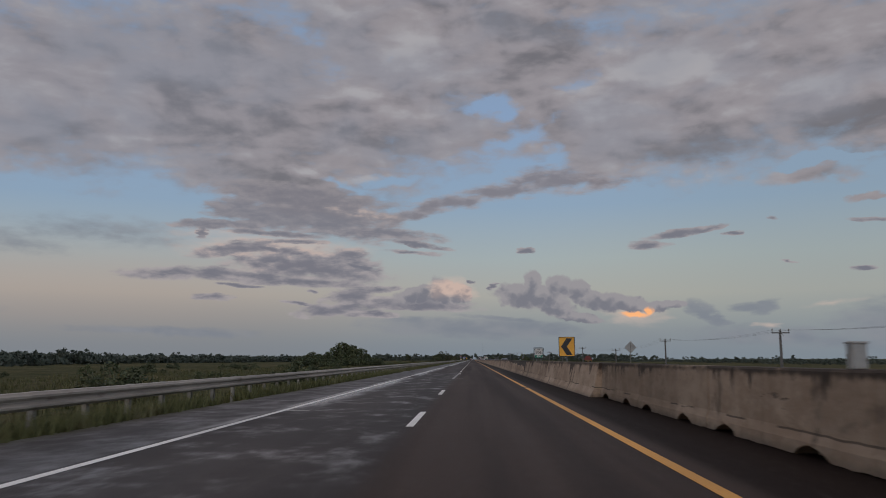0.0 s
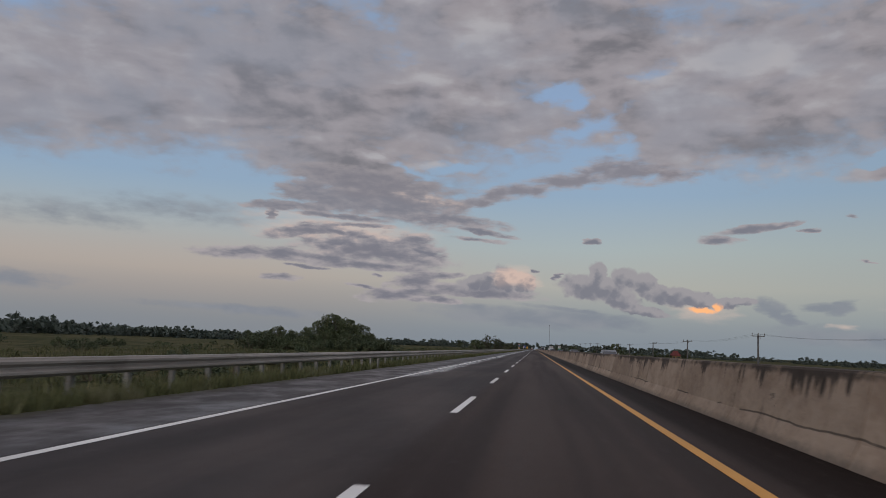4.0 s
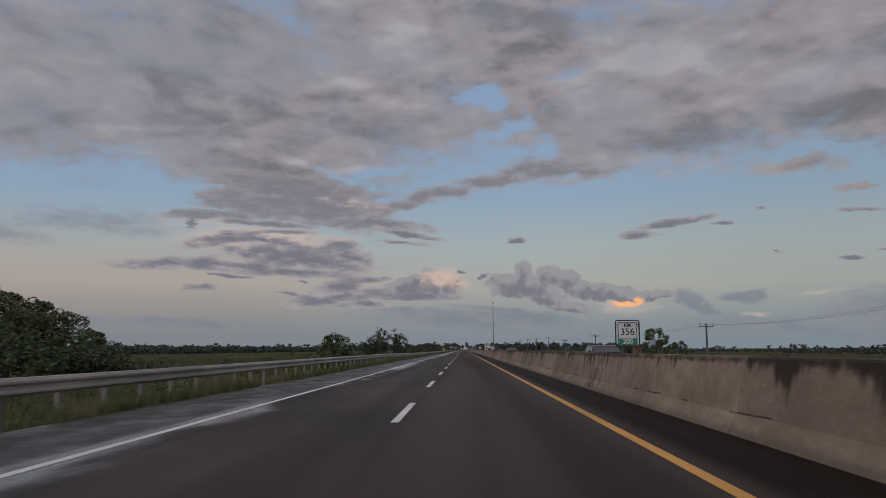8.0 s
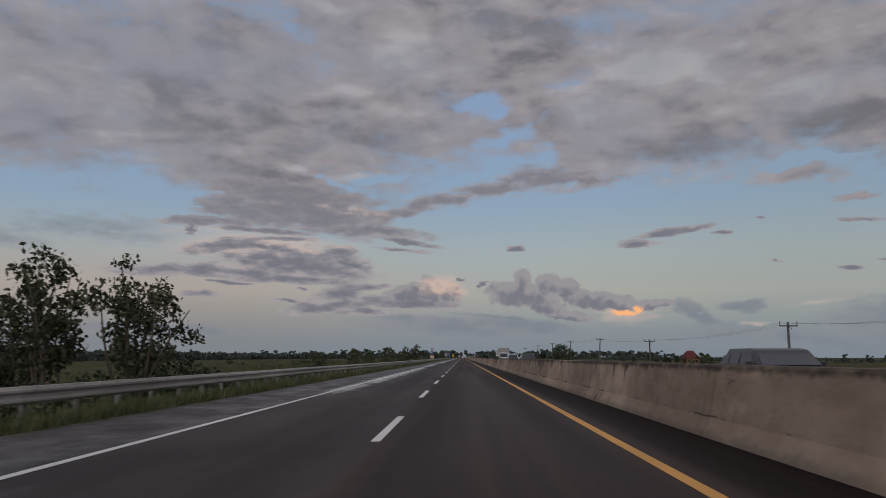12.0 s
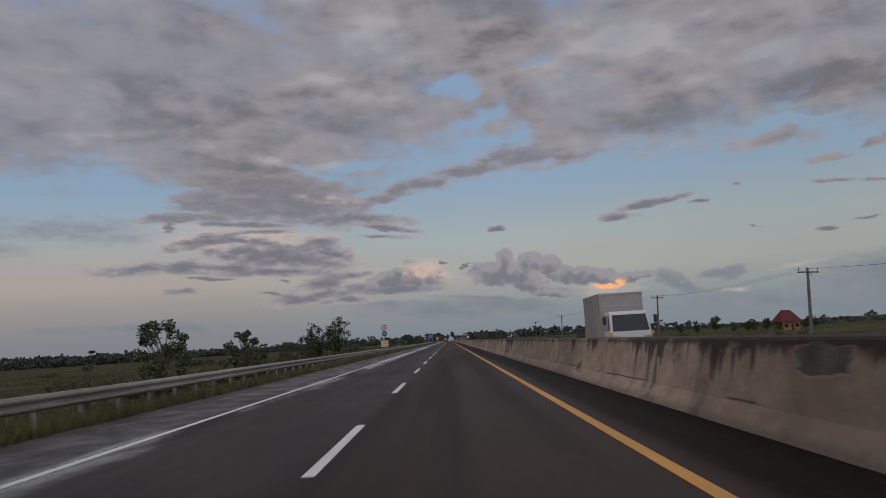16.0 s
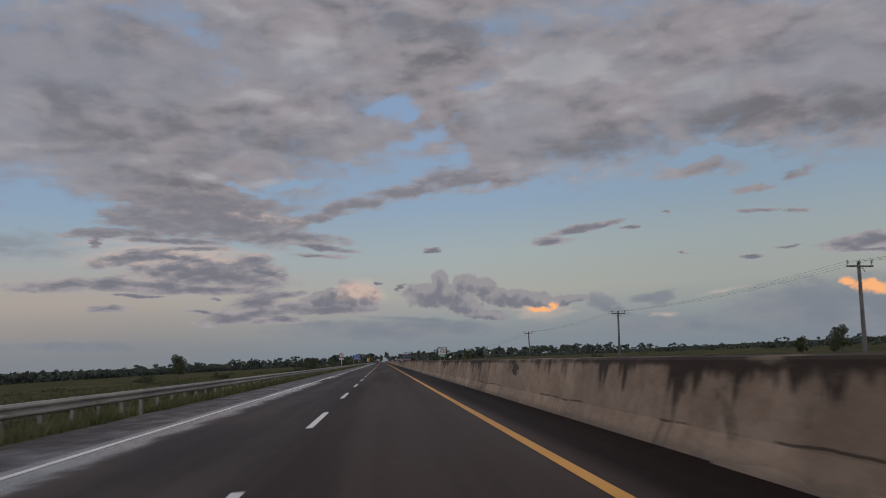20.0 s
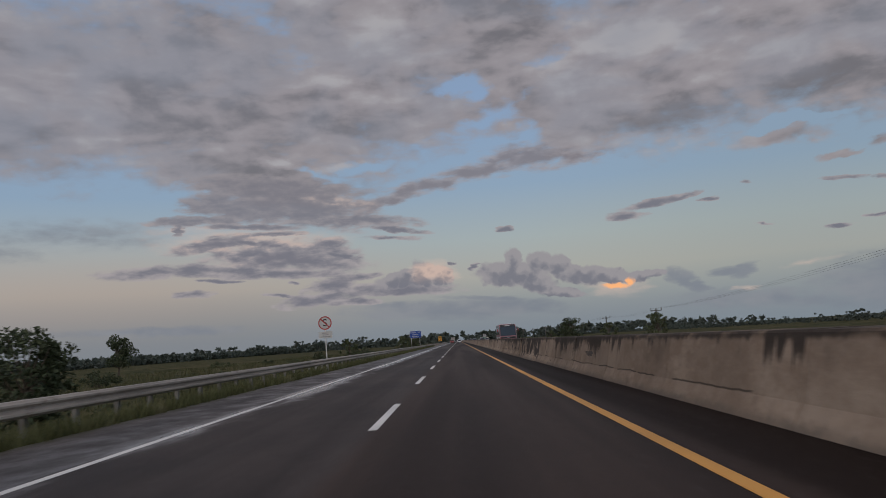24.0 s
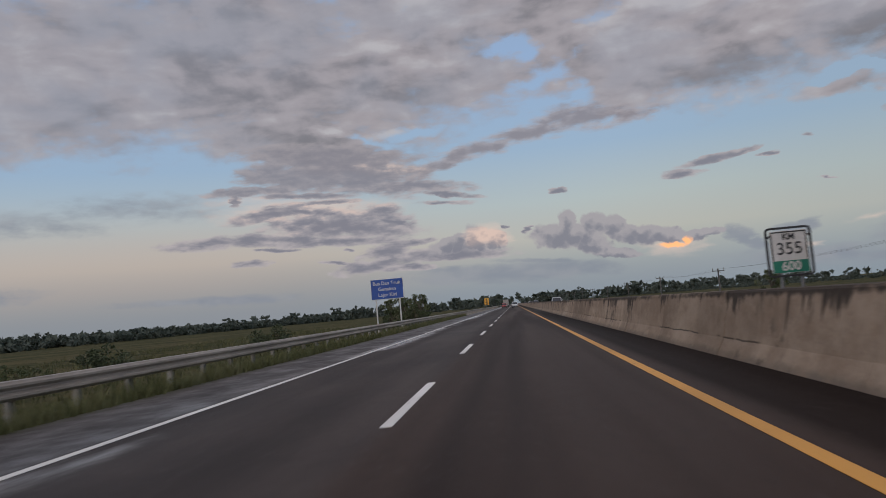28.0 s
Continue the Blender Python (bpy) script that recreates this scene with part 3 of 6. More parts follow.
def concrete_material(name, c1, c2, streak, amount, top=1.12, blotched=0.0):
    """Rendered concrete with dark runs of grime that start at the top edge, hairline ledges and scars."""
    m, t, b = shader(name)
    X, Y, Z = axes(t)
    patch = tex_noise(t, 0.45, 6, 0.62, (1, 0.5, 1), (2, 2, 9))
    mottle = tex_noise(t, 2.2, 7, 0.68, (1, 0.6, 1.2), (5, 1, 3))
    small = tex_noise(t, 16, 6, 0.7)
    f = math_n(t, "ADD", math_n(t, "MULTIPLY", patch, 0.42), math_n(t, "ADD", math_n(t, "MULTIPLY", mottle, 0.40), math_n(t, "MULTIPLY", small, 0.18)))
    base = mix(t, step(t, f, 0.40, 0.60), c1, c2)
    # patched courses: render of another tone in long pieces
    course = tex_noise(t, 0.16, 2, 0.4, (0.1, 1, 0.3), (7, 0, 2))
    base = mix(t, step(t, course, 0.52, 0.56, 0.0, 0.35), base, tuple(0.62 * v for v in c1))
    runs = tex_noise(t, 2.3, 4, 0.58, (0.05, 1.0, 0.05), (0, 3, 1))
    drips = tex_noise(t, 5.5, 4, 0.6, (0.05, 1.0, 0.05), (0, 5, 1))
    group = tex_noise(t, 0.10, 2, 0.5, (0.2, 1, 0.05), (0, 9, 0))
    spotty = tex_noise(t, 9, 5, 0.7, (1, 0.7, 0.5), (3, 0, 5))
    # here and there a run reaches far down, elsewhere only the top edge is black
    far_run = math_n(t, "MULTIPLY", step(t, runs, 0.59, 0.69), step(t, group, 0.42, 0.62, 0.05, 1.0))
    reach = math_n(t, "ADD", math_n(t, "MULTIPLY", far_run, 0.75), math_n(t, "MULTIPLY", math_n(t, "SUBTRACT", drips, 0.5), 0.40))
    reach = math_n(t, "ADD", reach, math_n(t, "ADD", math_n(t, "MULTIPLY", math_n(t, "SUBTRACT", group, 0.5), 0.4), amount))
    # smudges of mould, a metre or so wide, that hang from the top edge
    smudge = step(t, tex_noise(t, 0.85, 3, 0.55, (0.05, 1.0, 0.12), (0, 7, 3)), 0.50, 0.62)
    reach = math_n(t, "ADD", reach, math_n(t, "MULTIPLY", smudge, math_n(t, "ADD", 0.18, math_n(t, "MULTIPLY", math_n(t, "SUBTRACT", drips, 0.40), 1.3))))
    depth = math_n(t, "SUBTRACT", top, Z)
    left_over = math_n(t, "ADD", math_n(t, "SUBTRACT", reach, depth), math_n(t, "MULTIPLY", math_n(t, "SUBTRACT", spotty, 0.5), 0.34))
    grime = math_n(t, "MULTIPLY", step(t, left_over, -0.04, 0.12), step(t, depth, 0.1, 0.9, 1.0, 0.72))
    strip_edge = math_n(t, "ADD", depth, math_n(t, "MULTIPLY", math_n(t, "SUBTRACT", drips, 0.5), 0.22))
    grime = math_n(t, "MAXIMUM", grime, math_n(t, "MULTIPLY", step(t, strip_edge, 0.13, 0.05), step(t, math_n(t, "ADD", mottle, math_n(t, "MULTIPLY", group, 0.5)), 0.56, 0.80, 0.15, 1.0)))
    if blotched:
        spread = math_n(t, "SUBTRACT", tex_noise(t, 1.9, 7, 0.64, (1, 0.7, 0.75), (1, 4, 2), 0.4), math_n(t, "MULTIPLY", depth, 0.10))
        grime = math_n(t, "MAXIMUM", grime, step(t, spread, 0.52 - blotched, 0.55 - blotched))
    base = mix(t, math_n(t, "MULTIPLY", grime, 0.92), base, mix(t, mottle, streak, tuple(2.2 * v for v in streak)))
    thin = math_n(t, "MULTIPLY", step(t, drips, 0.60, 0.74), step(t, group, 0.42, 0.62))
    base = mix(t, math_n(t, "MULTIPLY", math_n(t, "MULTIPLY", thin, step(t, spotty, 0.3, 0.6)), 0.26), base, tuple(2.0 * v for v in streak))
    wash = math_n(t, "MULTIPLY", step(t, runs, 0.46, 0.62), step(t, group, 0.40, 0.62))
    base = mix(t, math_n(t, "MULTIPLY", wash, 0.12), base, tuple(2.6 * v for v in streak))
    cement = step(t, tex_noise(t, 0.8, 6, 0.62, (1, 0.45, 1.3), (1, 7, 8)), 0.58, 0.66)
    base = mix(t, math_n(t, "MULTIPLY", cement, 0.30), base, tuple(1.25 * v for v in c2))
    speck = step(t, spotty, 0.60, 0.70)
    base = mix(t, math_n(t, "MULTIPLY", speck, 0.22), base, tuple(3.0 * v for v in streak))
    # a dark hairline where the wall meets its foot, broken along the way
    wave = math_n(t, "ADD", Z, math_n(t, "MULTIPLY", math_n(t, "SUBTRACT", tex_noise(t, 0.5, 4, 0.6, (0.1, 1, 0.1)), 0.5), 0.16))
    ledge = math_n(t, "MULTIPLY", math_n(t, "MULTIPLY", step(t, wave, 0.295, 0.308), step(t, wave, 0.338, 0.322)), step(t, tex_noise(t, 0.35, 4, 0.6, (0.05, 1, 0.05), (3, 2, 2)), 0.50, 0.54))
    base = mix(t, math_n(t, "MULTIPLY", ledge, 0.72), base, streak)
    foot = math_n(t, "MULTIPLY", step(t, math_n(t, "ADD", Z, math_n(t, "MULTIPLY", math_n(t, "SUBTRACT", spotty, 0.5), 0.25)), 0.16, 0.02), step(t, mottle, 0.30, 0.6, 0.3, 1.0))
    base = mix(t, math_n(t, "MULTIPLY", foot, 0.65), base, (0.09, 0.075, 0.062))
    stain = math_n(t, "MULTIPLY", step(t, tex_noise(t, 1.5, 7, 0.66, (1, 0.9, 0.6), (8, 3, 4), 0.5), 0.58, 0.68), step(t, group, 0.42, 0.60, 0.15, 1.0))
    base = mix(t, math_n(t, "MULTIPLY", stain, 0.7), base, tuple(2.0 * v for v in streak))
    scar = step(t, tex_noise(t, 1.0, 8, 0.7, (1, 0.3, 1.6), (6, 6, 6)), 0.655, 0.675)
    base = mix(t, math_n(t, "MULTIPLY", scar, 0.65), base, tuple(1.5 * v for v in streak))
    # smoke-dark clouds of mould under the top edge, in groups
    cloudy = step(t, math_n(t, "SUBTRACT", tex_noise(t, 0.9, 6, 0.62, (1, 0.55, 0.9), (4, 9, 2), 0.4), math_n(t, "MULTIPLY", depth, 0.16)), 0.50, 0.62)
    base = mix(t, math_n(t, "MULTIPLY", math_n(t, "MULTIPLY", cloudy, step(t, group, 0.46, 0.60)), 0.62), base, tuple(2.2 * v for v in streak))
    info = t.nodes.new("ShaderNodeObjectInfo")
    h = t.nodes.new("ShaderNodeHueSaturation")
    put(t, h.inputs["Value"], step(t, info.outputs["Random"], 0.0, 1.0, 0.86, 1.10))
    t.links.new(base, h.inputs["Color"])
    put(t, b.inputs["Base Color"], h.outputs[0])
    put(t, b.inputs["Roughness"], step(t, small, 0.3, 0.7, 0.8, 0.98))
    b.inputs["Specular IOR Level"].default_value = 0.25
    bump(t, b, math_n(t, "ADD", math_n(t, "ADD", small, math_n(t, "MULTIPLY", mottle, 1.5)), math_n(t, "MULTIPLY", scar, -0.8)), 0.5, 0.015)
    return m


def paint_material(name, colour, worn):
    """Road paint, scuffed down to the stone in places."""
    m, t, b = shader(name)
    w = tex_noise(t, 5, 8, 0.72, (1, 0.4, 1))
    c = mix(t, step(t, tex_noise(t, 0.5, 4, 0.6, (1, 0.3, 1)), 0.35, 0.65), colour, tuple(v * 0.78 for v in colour))
    put(t, b.inputs["Base Color"], mix(t, step(t, w, 0.60, 0.70), c, worn))
    b.inputs["Roughness"].default_value = 0.6
    bump(t, b, tex_noise(t, 60, 3, 0.7), 0.3, 0.004)
    return m


def ground_material():
    m, t, b = shader("field_ground")
    X, Y, Z = axes(t)
    big = tex_noise(t, 0.03, 6, 0.62)
    mid = tex_noise(t, 0.35, 6, 0.65, (1, 0.8, 1), (4, 5, 6))
    small = tex_noise(t, 6, 5, 0.7)
    green = mix(t, step(t, mid, 0.35, 0.65), (0.034, 0.039, 0.017), (0.076, 0.077, 0.035))
    dry = mix(t, small, (0.084, 0.074, 0.037), (0.124, 0.105, 0.055))
    c = mix(t, step(t, math_n(t, "ADD", math_n(t, "MULTIPLY", big, 0.6), math_n(t, "MULTIPLY", mid, 0.4)), 0.45, 0.6), green, dry)
    c = mix(t, math_n(t, "MULTIPLY", step(t, small, 0.5, 0.7), 0.4), c, (0.026, 0.028, 0.012))
    put(t, b.inputs["Base Color"], c)
    b.inputs["Roughness"].default_value = 1.0
    b.inputs["Specular IOR Level"].default_value = 0.05
    bump(t, b, math_n(t, "ADD", mid, small), 0.8, 0.15)
    return m


def leaf_material(name, c1, c2, c3):
    m, t, b = shader(name)
    g = t.nodes.new("ShaderNodeNewGeometry")
    c = mix(t, step(t, g.outputs["Random Per Island"], 0.15, 0.75), c1, c2)
    c = mix(t, step(t, tex_noise(t, 0.6, 3, 0.6), 0.5, 0.72), c, c3)
    put(t, b.inputs["Base Color"], c)
    b.inputs["Roughness"].default_value = 0.62
    b.inputs["Specular IOR Level"].default_value = 0.15
    return m


def glass_material(name, colour):
    m, t, b = shader(name)
    put(t, b.inputs["Base Color"], mix(t, tex_noise(t, 1.5, 3, 0.5), colour, tuple(v * 1.6 for v in colour)))
    b.inputs["Roughness"].default_value = 0.08
    return m


def lamp_material(name, colour, strength):
    m, t, b = shader(name)
    put(t, b.inputs["Base Color"], colour)
    put(t, b.inputs["Emission Color"], colour)
    b.inputs["Emission Strength"].default_value = strength
    return m


ASPHALT = asphalt_material()
CONCRETE = concrete_material("barrier_concrete", (0.255, 0.182, 0.128), (0.400, 0.304, 0.224), (0.022, 0.017, 0.014), 0.02)
BLOTCHED = concrete_material("blotched_concrete", (0.255, 0.182, 0.128), (0.400, 0.304, 0.224), (0.018, 0.014, 0.012), 0.10, 1.12, 0.10)
STAINED = concrete_material("stained_concrete", (0.225, 0.160, 0.112), (0.355, 0.266, 0.196), (0.018, 0.013, 0.010), 0.20)
DRIPPING = concrete_material("dripping_concrete", (0.225, 0.160, 0.112), (0.385, 0.290, 0.212), (0.014, 0.011, 0.009), 0.24, 1.12, 0.035)
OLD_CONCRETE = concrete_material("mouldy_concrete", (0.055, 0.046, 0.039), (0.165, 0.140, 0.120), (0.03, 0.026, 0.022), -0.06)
WHITE_PAINT = paint_material("white_road_paint", (0.80, 0.78, 0.74), (0.10, 0.095, 0.09))
FADED_PAINT = paint_material("faded_road_paint", (0.34, 0.325, 0.31), (0.07, 0.062, 0.058))
YELLOW_PAINT = paint_material("yellow_road_paint", (0.72, 0.345, 0.06), (0.26, 0.14, 0.05))
GROUND = ground_material()
STEEL = surface("galvanised_steel", (0.275, 0.242, 0.212), (0.42, 0.375, 0.332), 2.0, (0.45, 0.65), 0.45, 0.15, (1, 0.3, 1), (0.20, 0.17, 0.14), 0.12, 0.004)
POST_STEEL = surface("weathered_post_steel", (0.155, 0.145, 0.125), (0.25, 0.235, 0.21), 4.0, (0.5, 0.75), 0.3, 0.2, (1, 1, 1), (0.16, 0.11, 0.07), 0.2, 0.004)
MAST_STEEL = surface("grey_mast_steel", (0.13, 0.13, 0.14), (0.19, 0.19, 0.20), 2.0, (0.45, 0.6), 0.5, 0.1)
POLE_CONCRETE = surface("pole_concrete", (0.085, 0.08, 0.076), (0.15, 0.14, 0.13), 1.5, (0.8, 0.95), 0, 0.4)
WIRE = surface("black_wire", (0.02, 0.02, 0.022), (0.03, 0.03, 0.03), 1, (0.5, 0.6), 0, 0)
SIGN_WHITE = surface("white_sign_sheet", (0.50, 0.48, 0.45), (0.62, 0.60, 0.57), 3, (0.4, 0.55), 0, 0.05, (1, 1, 1), (0.48, 0.45, 0.41))
SIGN_GREEN = surface("green_sign_sheet", (0.01, 0.14, 0.09), (0.015, 0.19, 0.12), 3, (0.4, 0.55), 0, 0.05)
SIGN_BLUE = surface("blue_sign_sheet", (0.015, 0.055, 0.26), (0.02, 0.08, 0.34), 3, (0.4, 0.55), 0, 0.05)
SIGN_YELLOW = surface("amber_sign_sheet", (0.72, 0.33, 0.03), (0.80, 0.42, 0.05), 3, (0.4, 0.55), 0, 0.05)
SIGN_RED = surface("red_sign_sheet", (0.38, 0.03, 0.03), (0.48, 0.05, 0.04), 3, (0.4, 0.55), 0, 0.05)
SIGN_BLACK = surface("black_sign_sheet", (0.012, 0.012, 0.013), (0.03, 0.03, 0.03), 3, (0.4, 0.55), 0, 0.05)
SIGN_CREAM = surface("cream_sign_sheet", (0.66, 0.47, 0.28), (0.74, 0.56, 0.36), 3, (0.45, 0.6), 0, 0.05)
SIGN_BACK = surface("bare_sign_back", (0.26, 0.25, 0.24), (0.36, 0.35, 0.33), 3, (0.45, 0.6), 0.4, 0.1)
BARK = surface("bark", (0.07, 0.052, 0.036), (0.15, 0.115, 0.085), 6, (0.85, 0.95), 0, 0.8, (1, 1, 0.3))
LEAF = leaf_material("leaf_green", (0.054, 0.068, 0.034), (0.108, 0.124, 0.062), (0.135, 0.138, 0.076))
LEAF_DARK = leaf_material("leaf_dark_green", (0.040, 0.052, 0.028), (0.078, 0.094, 0.050), (0.098, 0.106, 0.060))
LEAF_BROAD = leaf_material("broad_leaf", (0.034, 0.040, 0.022), (0.082, 0.086, 0.048), (0.125, 0.112, 0.072))
GRASS = leaf_material("verge_grass", (0.080, 0.086, 0.034), (0.150, 0.150, 0.064), (0.210, 0.192, 0.104))
# broken concrete, darkened to stand for the shade inside a pit
BROKEN_SHADE = surface("shaded_broken_concrete", (0.035, 0.028, 0.024), (0.12, 0.095, 0.075), 5.0, (0.9, 1.0), 0, 1.0, (1, 1, 1), (0.02, 0.017, 0.015), 0.1, 0.03)
REED = leaf_material("field_grass", (0.056, 0.061, 0.026), (0.115, 0.113, 0.051), (0.168, 0.146, 0.076))
# paler and bluer than the near leaves: distance haze put into the colour
HAZED_LEAF = leaf_material("hazed_far_leaf", (0.060, 0.074, 0.062), (0.088, 0.104, 0.084), (0.100, 0.112, 0.088))

# ---- mesh helpers ----
def mesh_from(name, verts, faces):
    me = bpy.data.meshes.new(name)
    me.from_pydata([tuple(v) for v in verts], [], faces)
    me.update()
    return me


def quads_mesh(name, corners):
    """A mesh of loose four-cornered pieces from an array of shape (n, 4, 3)."""
    n = len(corners)
    me = bpy.data.meshes.new(name)
    me.vertices.add(n * 4)
    me.vertices.foreach_set("co", np.ascontiguousarray(corners, dtype=np.float32).ravel())
    me.loops.add(n * 4)
    me.loops.foreach_set("vertex_index", np.arange(n * 4, dtype=np.int32))
    me.polygons.add(n)
    me.polygons.foreach_set("loop_start", np.arange(0, n * 4, 4, dtype=np.int32))
    me.update(calc_edges=True)
    return me


def thing(name, label, category, place=(0, 0, 0), turn=0.0, group="", kind=""):
    ob = new(name)
    ob.matrix_basis = pose(*place, 0, 0, turn)
    return tagged(ob, label, category, group, kind)


def attach(name, me, material, parent, label="", at=(0, 0, 0), rot=(0, 0, 0)):
    ob = new(name, me)
    if material is not None and not me.materials:
        me.materials.append(material)
    ob.parent = parent
    ob.matrix_basis = pose(*at, *rot)
    if label:
        tagged(ob, label)
    return ob


def part(name, bm, material, parent, label="", at=(0, 0, 0), rot=(0, 0, 0)):
    me = bpy.data.meshes.new(name)
    bm.to_mesh(me)
    bm.free()
    return attach(name, me, material, parent, label, at, rot)


def box(sx, sy, sz, at=(0, 0, 0), bevel=0.0, bm=None):
    bm2 = bmesh.new()
    bmesh.ops.create_cube(bm2, size=1.0, matrix=Matrix.Translation(at) @ Matrix.Diagonal((sx, sy, sz, 1)))
    if bevel:
        bmesh.ops.bevel(bm2, geom=bm2.edges[:], offset=bevel, segments=2, affect="EDGES", profile=0.6)
    if bm is None:
        return bm2
    me = bpy.data.meshes.new("tmp")
    bm2.to_mesh(me)
    bm2.free()
    bm.from_mesh(me)
    bpy.data.meshes.remove(me)
    return bm


def tube(r0, r1, length, sides=10, bm=None, m=None):
    """A tapered round bar that stands on the origin."""
    bm = bm or bmesh.new()
    m = m or Matrix()
    bmesh.ops.create_cone(bm, cap_ends=True, segments=sides, radius1=r0, radius2=r1, depth=length, matrix=m @ Matrix.Translation((0, 0, length / 2)))
    return bm


def sweep(profile, y0, y1, name, closed=True):
    """A bar of the given outline (x, z) from y0 to y1, with end faces."""
    n = len(profile)
    verts = [(x, y0, z) for x, z in profile] + [(x, y1, z) for x, z in profile]
    faces = [(i, i + n, (i + 1) % n + n, (i + 1) % n) for i in range(n if closed else n - 1)]
    if closed:
        faces += [tuple(range(n)), tuple(range(2 * n - 1, n - 1, -1))]
    return mesh_from(name, verts, faces)


def disc(radius, thick, sides=40, inner=0.0):
    """A round plate that faces -y; with a hole where inner is given."""
    bm = bmesh.new()
    rings = []
    for y in (-thick / 2, thick / 2):
        for r in ((radius, inner) if inner else (radius,)):
            rings.append([bm.verts.new((r * math.cos(2 * math.pi * i / sides), y, r * math.sin(2 * math.pi * i / sides))) for i in range(sides)])
    def band(a, b):
        for i in range(sides):
            j = (i + 1) % sides
            bm.faces.new((a[i], a[j], b[j], b[i]))
    if inner:
        band(rings[0], rings[1]), band(rings[1], rings[3]), band(rings[3], rings[2]), band(rings[2], rings[0])
    else:
        bm.faces.new(rings[0]), bm.faces.new(rings[1][::-1]), band(rings[0], rings[1])
    bmesh.ops.recalc_face_normals(bm, faces=bm.faces[:])
    return bm


def plate(w, h, thick, corner=0.04, steps=5):
    """A plate with round corners, centred, that faces -y."""
    bm = bmesh.new()
    outline = []
    for cx, cz, a0 in ((w / 2 - corner, h / 2 - corner, 0), (-w / 2 + corner, h / 2 - corner, 90), (-w / 2 + corner, -h / 2 + corner, 180), (w / 2 - corner, -h / 2 + corner, 270)):
        for i in range(steps + 1):
            a = radians(a0 + 90 * i / steps)
            outline.append((cx + corner * math.cos(a), cz + corner * math.sin(a)))
    f = [bm.verts.new((x, -thick / 2, z)) for x, z in outline]
    k = [bm.verts.new((x, thick / 2, z)) for x, z in outline]
    bm.faces.new(f), bm.faces.new(k[::-1])
    for i in range(len(f)):
        j = (i + 1) % len(f)
        bm.faces.new((f[i], f[j], k[j], k[i]))
    bmesh.ops.recalc_face_normals(bm, faces=bm.faces[:])
    return bm


def lettering(text, size, material, parent, at, bold=0.0, label=""):
    """Raised letters, centred, that face -y."""
    cu = bpy.data.curves.new("lettering", "FONT")
    cu.body, cu.size, cu.align_x, cu.align_y, cu.extrude, cu.offset = text, size, "CENTER", "CENTER", 0.002, bold
    tmp = new("lettering_curve", cu)
    bpy.context.view_layer.update()
    me = bpy.data.meshes.new_from_object(tmp.evaluated_get(bpy.context.evaluated_depsgraph_get()))
    bpy.data.objects.remove(tmp)
    bpy.data.curves.remove(cu)
    return attach("lettering", me, material, parent, label, at, (90, 0, 0))


# ---- ground, road, markings ----
def lerp_table(x, table):
    return float(np.interp(x, [p[0] for p in table], [p[1] for p in table]))


LEVELS = ((-4000, -1.6), (-60, -1.5), (-14, -1.2), (-10.5, -0.75), (-8.6, -0.22), (-7.35, -0.03), (-7.2, -0.12), (15.3, -0.12), (15.5, -0.03), (17, -0.2), (21, -1.3), (60, -1.7), (4000, -1.7))


def ground_level(x, y):
    z = lerp_table(x, LEVELS)
    far = min(1.0, max(0.0, (abs(x - 4) - 13.0) / 20.0))
    return z + far * 0.35 * (noise.noise(Vector((x * 0.05, y * 0.05, 0.3)))) + (0.03 * noise.noise(Vector((x * 0.9, y * 0.6, 2))) if x < -7.3 or x > 15.6 else 0)


def build_ground():
    xs = [-4200, -2500, -1500, -900, -600, -400, -280, -200, -150, -110, -85, -65, -50, -40, -32, -26, -22, -18, -16, -14, -12.5, -11.5, -10.5, -9.5, -9.0, -8.6, -8.2, -7.8, -7.55, -7.36, -7.2,
          15.3, 15.5, 16, 17, 18, 19.5, 21, 24, 28, 34, 42, 55, 70, 90, 120, 160, 220, 300, 450, 700, 1200, 2200, 4200]
    ys = [-400, -200, -100, -60] + [-40 + 6.0 * i for i in range(165)] + [1000, 1100, 1250, 1500, 1900, 2500, 3300, 4500]
    verts = [(x, y, ground_level(x, y)) for y in ys for x in xs]
    n = len(xs)
    faces = [(j * n + i, j * n + i + 1, (j + 1) * n + i + 1, (j + 1) * n + i) for j in range(len(ys) - 1) for i in range(n - 1)]
    me = mesh_from("ground", verts, faces)
    me.materials.append(GROUND)
    for p in me.polygons:
        p.use_smooth = True
    return tagged(new("ground", me), "flat grassy lowland with dry patches", "ground", kind="structure")


ground = build_ground()


def strip(name, x0, x1, y0, y1, z, thick, material, stepy=50.0):
    n = max(1, int((y1 - y0) / stepy))
    ys = [y0 + (y1 - y0) * i / n for i in range(n + 1)]
    verts, faces = [], []
    for y in ys:
        verts += [(x0, y, z), (x1, y, z), (x1, y, z - thick), (x0, y, z - thick)]
    for i in range(n):
        a, b = 4 * i, 4 * i + 4
        faces += [(a, a + 1, b + 1, b), (a + 1, a + 2, b + 2, b + 1), (a + 3, a, b, b + 3)]
    faces += [(0, 3, 2, 1), (4 * n, 4 * n + 1, 4 * n + 2, 4 * n + 3)]
    me = mesh_from(name, verts, faces)
    if material:
        me.materials.append(material)
    return me


